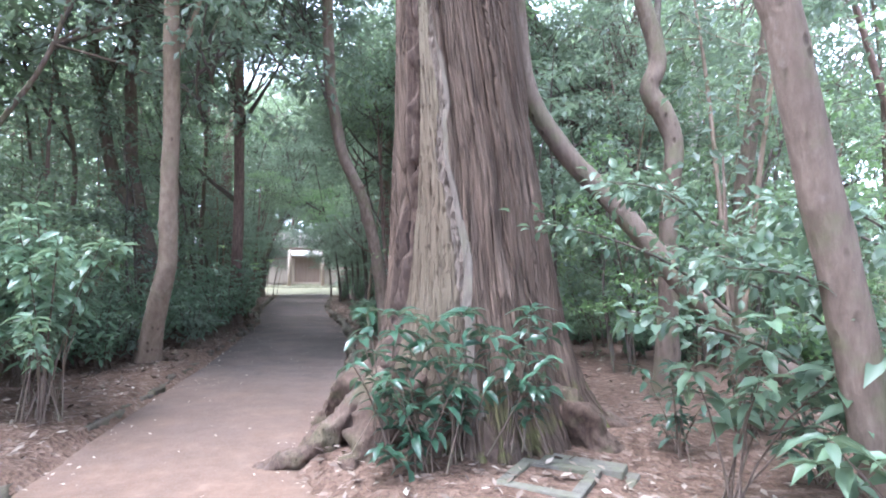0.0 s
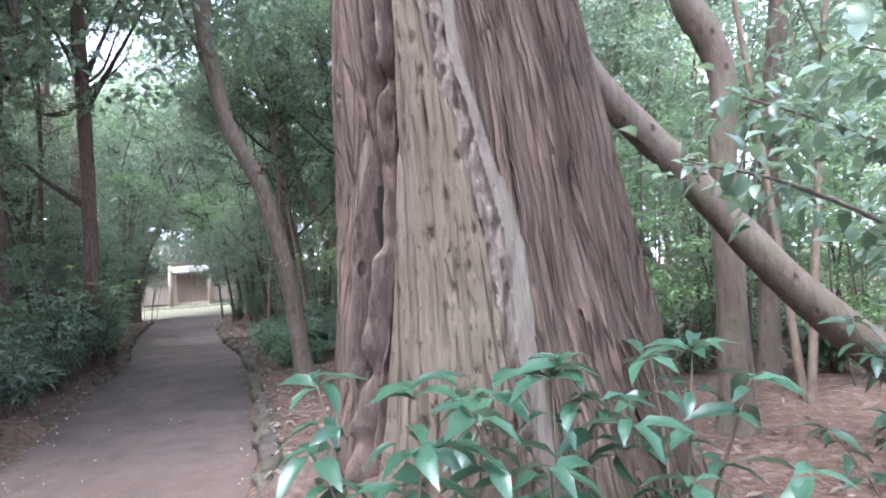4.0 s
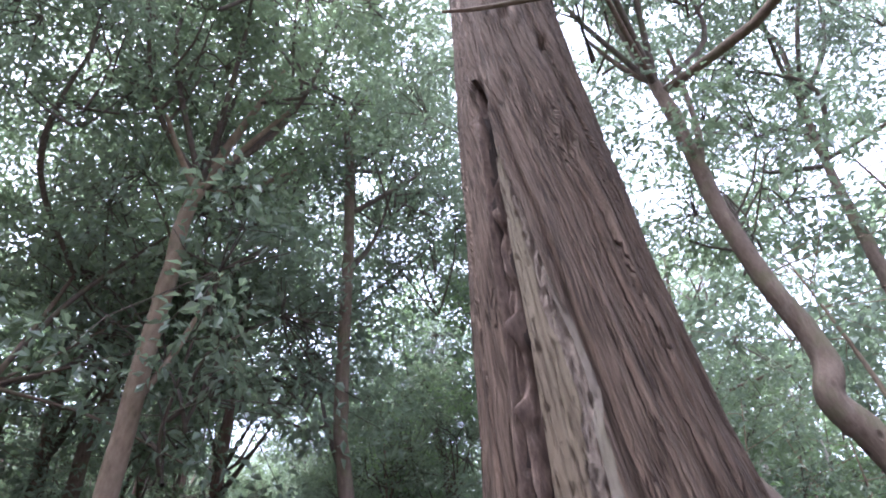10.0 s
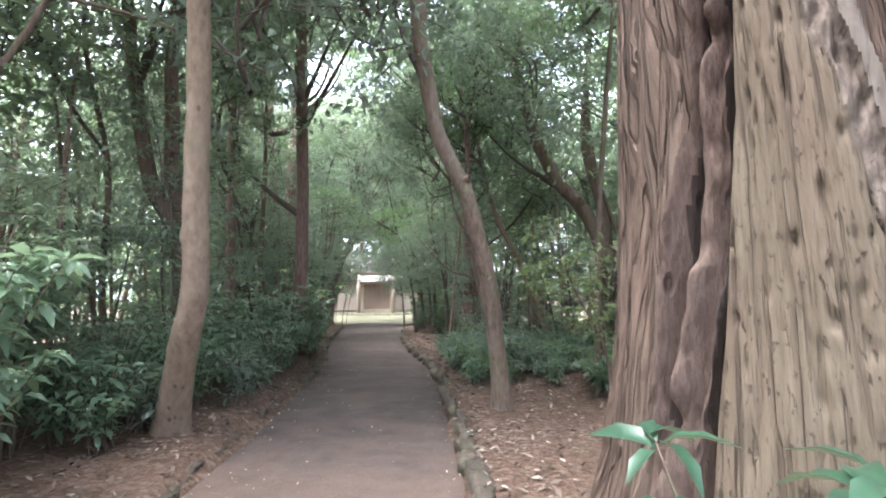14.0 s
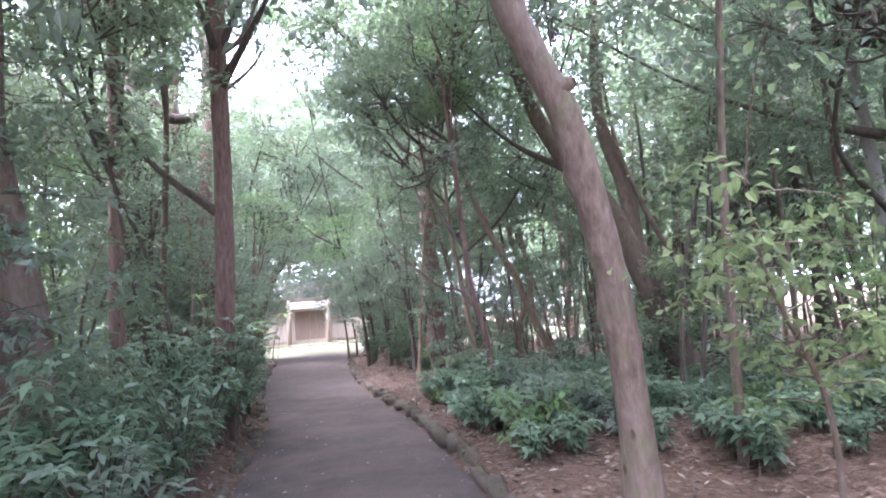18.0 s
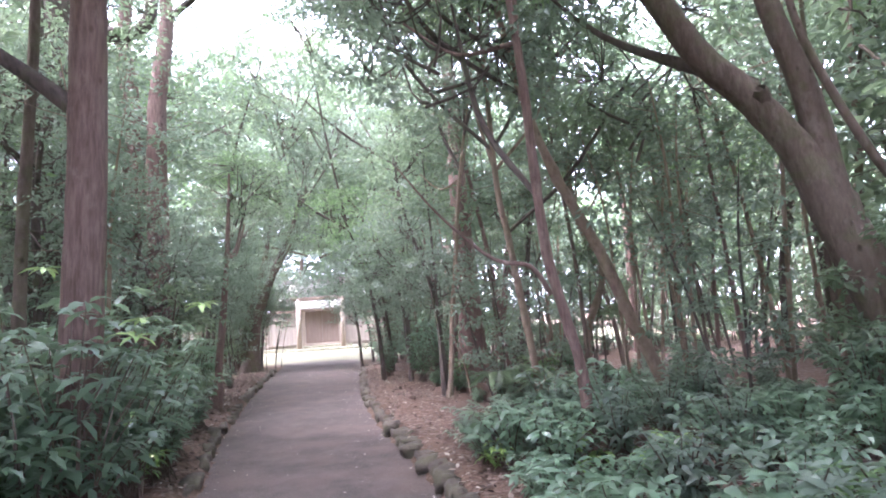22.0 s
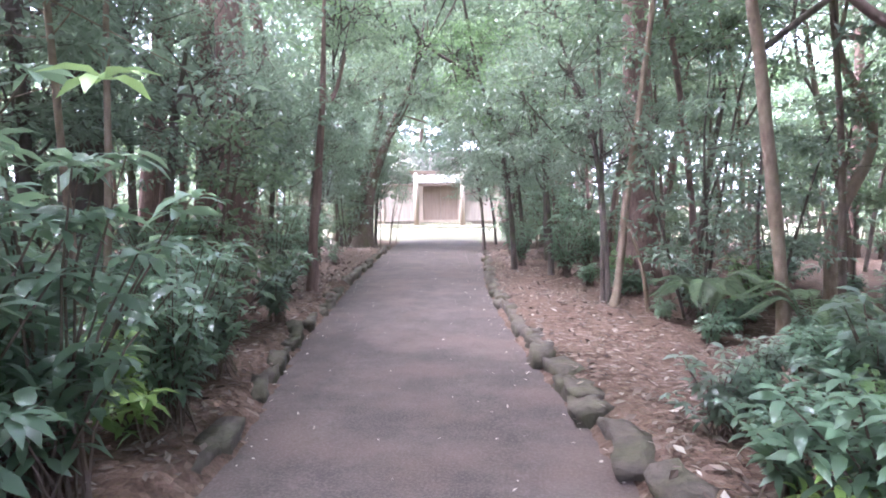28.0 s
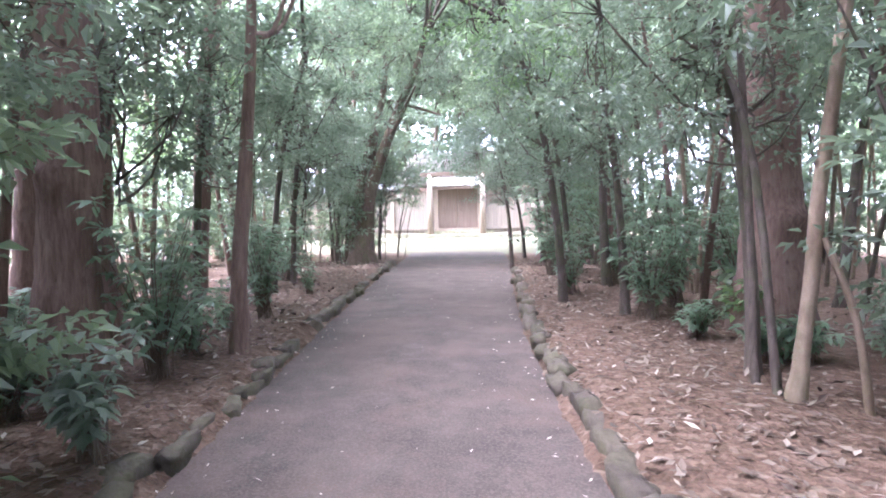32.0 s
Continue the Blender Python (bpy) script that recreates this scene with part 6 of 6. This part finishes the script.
def broad_branch(ox, oy, oz, seed):
    """A young tree whose long boughs of broad leaves hang before the cedar."""
    rng = np.random.default_rng(seed)
    off = lambda rows: [(x + ox, y + oy, z + oz, r) for x, y, z, r in rows]
    e = tagged(new("broadleaf_sapling"), "young tree with level boughs of broad glossy leaves", "sapling")
    stem = [(2.45, 4.75, -0.05, 0.03), (2.4, 4.7, 0.9, 0.026), (2.3, 4.65, 1.7, 0.02), (2.25, 4.6, 2.5, 0.008)]
    put("stem", mesh_np("stem", *tube_arrays(off(stem), 20, 7, 0.05), M_BROWN), e)
    for b in ([(2.36, 4.68, 1.2, 0.014), (1.8, 4.5, 1.62, 0.011), (1.2, 4.4, 1.85, 0.008), (0.72, 4.35, 1.95, 0.004)],
              [(2.32, 4.66, 1.6, 0.013), (1.9, 4.2, 1.95, 0.01), (1.5, 4.0, 2.15, 0.007), (1.1, 3.95, 2.2, 0.004)],
              [(2.3, 4.64, 1.9, 0.012), (1.9, 4.9, 2.2, 0.009), (1.4, 4.9, 2.35, 0.004)]):
        b = off(b)
        put("bough", mesh_np("bough", *tube_arrays(b, 16, 6), M_DARK), e)
        sp = spline(b, 46)[8:, :3]
        P, D = [], []
        for i, q in enumerate(sp):
            for k in range(4):
                o = rng.normal(0, 0.085, 3) * np.array([1, 1, 0.7])
                P.append(q + o)
                D.append(unit(o + rng.normal(0, 0.05, 3) + np.array([-0.04, 0, -0.01])))
        P, D = np.array(P), np.array(D)
        L = rng.uniform(0.07, 0.125, len(P))
        v, f = leaf_arrays(P, D, unit(rng.normal(0, 0.35, P.shape) + np.array([0, -0.2, 1.0])), L, L * 0.52, True, 0.15)
        put("foliage", mesh_np("foliage", v, f, M_LEAF5), e, "broad glossy green leaves")
    anchor(e, 2.45 + ox, 4.75 + oy, 0.0)


for o in ((0, 0, 0, 91), (0.35, -1.0, -0.6, 92), (1.3, 0.5, -0.35, 93), (0.9, -0.7, -0.25, 94)):
    broad_branch(*o)

# leafy shrubs along the far edge of the path
for i in range(10):
    y = 17.9 + 1.0 * i
    x = float(edges(y)[0]) - 0.75 - 0.55 * (0.5 + 0.5 * math.sin(i * 2.6))
    special("tall_shrub", "tall leafy shrub leaning over the path edge", "shrub", TALL if i % 3 else TALL2, x, y, 0.62 + 0.2 * math.sin(i * 1.9), i * 1.3)
for i in range(6):
    y = 25.2 + 0.95 * i
    x = float(edges(y)[1]) + 1.5 + 0.7 * math.sin(i * 2.2)
    special("tall_shrub", "tall leafy shrub beside the path", "shrub", TALL if i % 2 else TALL2, x, y, 0.8 + 0.25 * math.sin(i * 2.9), i * 2.1)


# arching fern beside the kerb
def fern(x, y, size, seed):
    rng = np.random.default_rng(seed)
    e = tagged(new("fern"), "green fern with long arching feathered fronds", "fern")
    z = float(ground_z(x, y))
    for i in range(11):
        a = i * 2.4 + rng.normal(0, 0.2)
        d = np.array([math.cos(a), math.sin(a), 0.0])
        r = size * rng.uniform(0.8, 1.15)
        mid = np.array([x, y, z]) + d * r * 0.45 + np.array([0, 0, r * rng.uniform(0.75, 0.95)])
        tip = np.array([x, y, z]) + d * r * 1.05 + np.array([0, 0, r * rng.uniform(0.45, 0.8)])
        c = [(x, y, z - 0.03, 0.006), (*mid, 0.005), (*tip, 0.002)]
        fr = put("frond", mesh_np("frond", *tube_arrays(c, 8, 4), M_LEAF), e)
        sp = spline(c, 40)[9:, :3]
        tan = unit(np.gradient(sp, axis=0))
        side = unit(np.cross(tan, np.array([0, 0, 1.0])))
        w = np.sin(np.linspace(0.35, 2.95, len(sp))) * 0.26 * size
        P, D, L = np.vstack([sp, sp]), np.vstack([side * 0.9 + tan * 0.55, -side * 0.9 + tan * 0.55]), np.concatenate([w, w])
        v, f = leaf_arrays(P, D, np.tile([0, 0, 1.0], (len(P), 1)) + rng.normal(0, 0.1, P.shape), L, L * 0.2, False, 0.2)
        tagged(put("leaflet", mesh_np("leaflet", v, f, M_LEAF, smooth=False), fr), kind="stuff")
    anchor(e, x, y, z)


fern(-1.95, 21.6, 0.7, 5)
fern(-1.2, 20.4, 0.6, 6)
for x, y, k, s in ((-2.5, 17.2, 0, 0.7), (-2.65, 17.9, 5, 0.65), (-2.2, 17.7, 2, 0.8), (-2.0, 16.9, 5, 0.7), (-2.35, 18.3, 2, 0.7), (-2.2, 18.6, 5, 0.5), (-6.9, 19.0, 0, 0.8), (-7.0, 20.6, 5, 0.9), (-7.9, 22.6, 0, 0.8)):
    thing_of("shrub", "small evergreen shrub among the fallen leaves", "shrub", "undergrowth shrubs", SHRUBS[k], x, y, x * 3, s)


# slender bare stems before the fence
def cane(x, y, lx, h, r):
    e = tagged(new("thin_stem"), "thin dark slanting stem before the fence", "stem", "thin stems by the gate")
    put("stalk", mesh_np("stalk", *tube_arrays([(x, y, -0.05, r), (x + lx * 0.3, y, h * 0.4, r * 0.9), (x + lx * 0.75, y + 0.1, h * 0.75, r * 0.7), (x + lx, y + 0.1, h, r * 0.4)], 12, 6, 0.04), M_DARK), e)
    rng = np.random.default_rng(int(abs(x) * 1000))
    v, f = clumps(np.array([[x + lx, y + 0.1, h], [x + lx * 0.8, y + 0.2, h * 0.85]]), 26, 0.35, 0.16, rng)
    put("foliage", mesh_np("foliage", v, f, M_LEAF, smooth=False), e)
    anchor(e, x, y, 0.0)


for i in range(13):
    cane(-12.6 + 0.17 * i + 0.08 * math.sin(i * 5.1), 36.4 + 0.9 * math.sin(i * 2.3), 0.35 + 0.3 * math.sin(i * 1.7), 2.7 + 0.5 * math.cos(i * 3.1), 0.022 + 0.008 * math.cos(i * 4.0))


# square stone cover at the foot of the cedar
def stone_cover():
    e = tagged(new("stone_cover"), "square mossy concrete cover with a raised rim", "stone cover")
    part("slab", box(-0.45, 0.42, -0.40, 0.46, -0.1, 0.06, 0.02), M_SLAB, e)
    part("side_block", box(-0.62, -0.47, -0.35, 0.30, -0.1, 0.03, 0.02), M_SLAB, e)
    for x0, x1, y0, y1 in ((-0.24, 0.24, -0.24, -0.17), (-0.24, 0.24, 0.17, 0.24), (-0.24, -0.17, -0.168, 0.168), (0.17, 0.24, -0.168, 0.168)):
        part("rim", box(x0, x1, y0, y1, 0.055, 0.13, 0.01), M_SLAB, e)
    part("lid", box(-0.165, 0.165, -0.165, 0.165, 0.055, 0.085, 0.006), M_SLAB, e)
    part("back_block", box(-0.15, 0.35, 0.27, 0.44, 0.055, 0.12, 0.015), M_SLAB, e)
    e.matrix_basis = Matrix.Translation((0.72, 3.95, 0.07)) @ Matrix.Rotation(radians(-28), 4, "Z") @ Matrix.Diagonal((1.2, 1.2, 1.0, 1))


stone_cover()
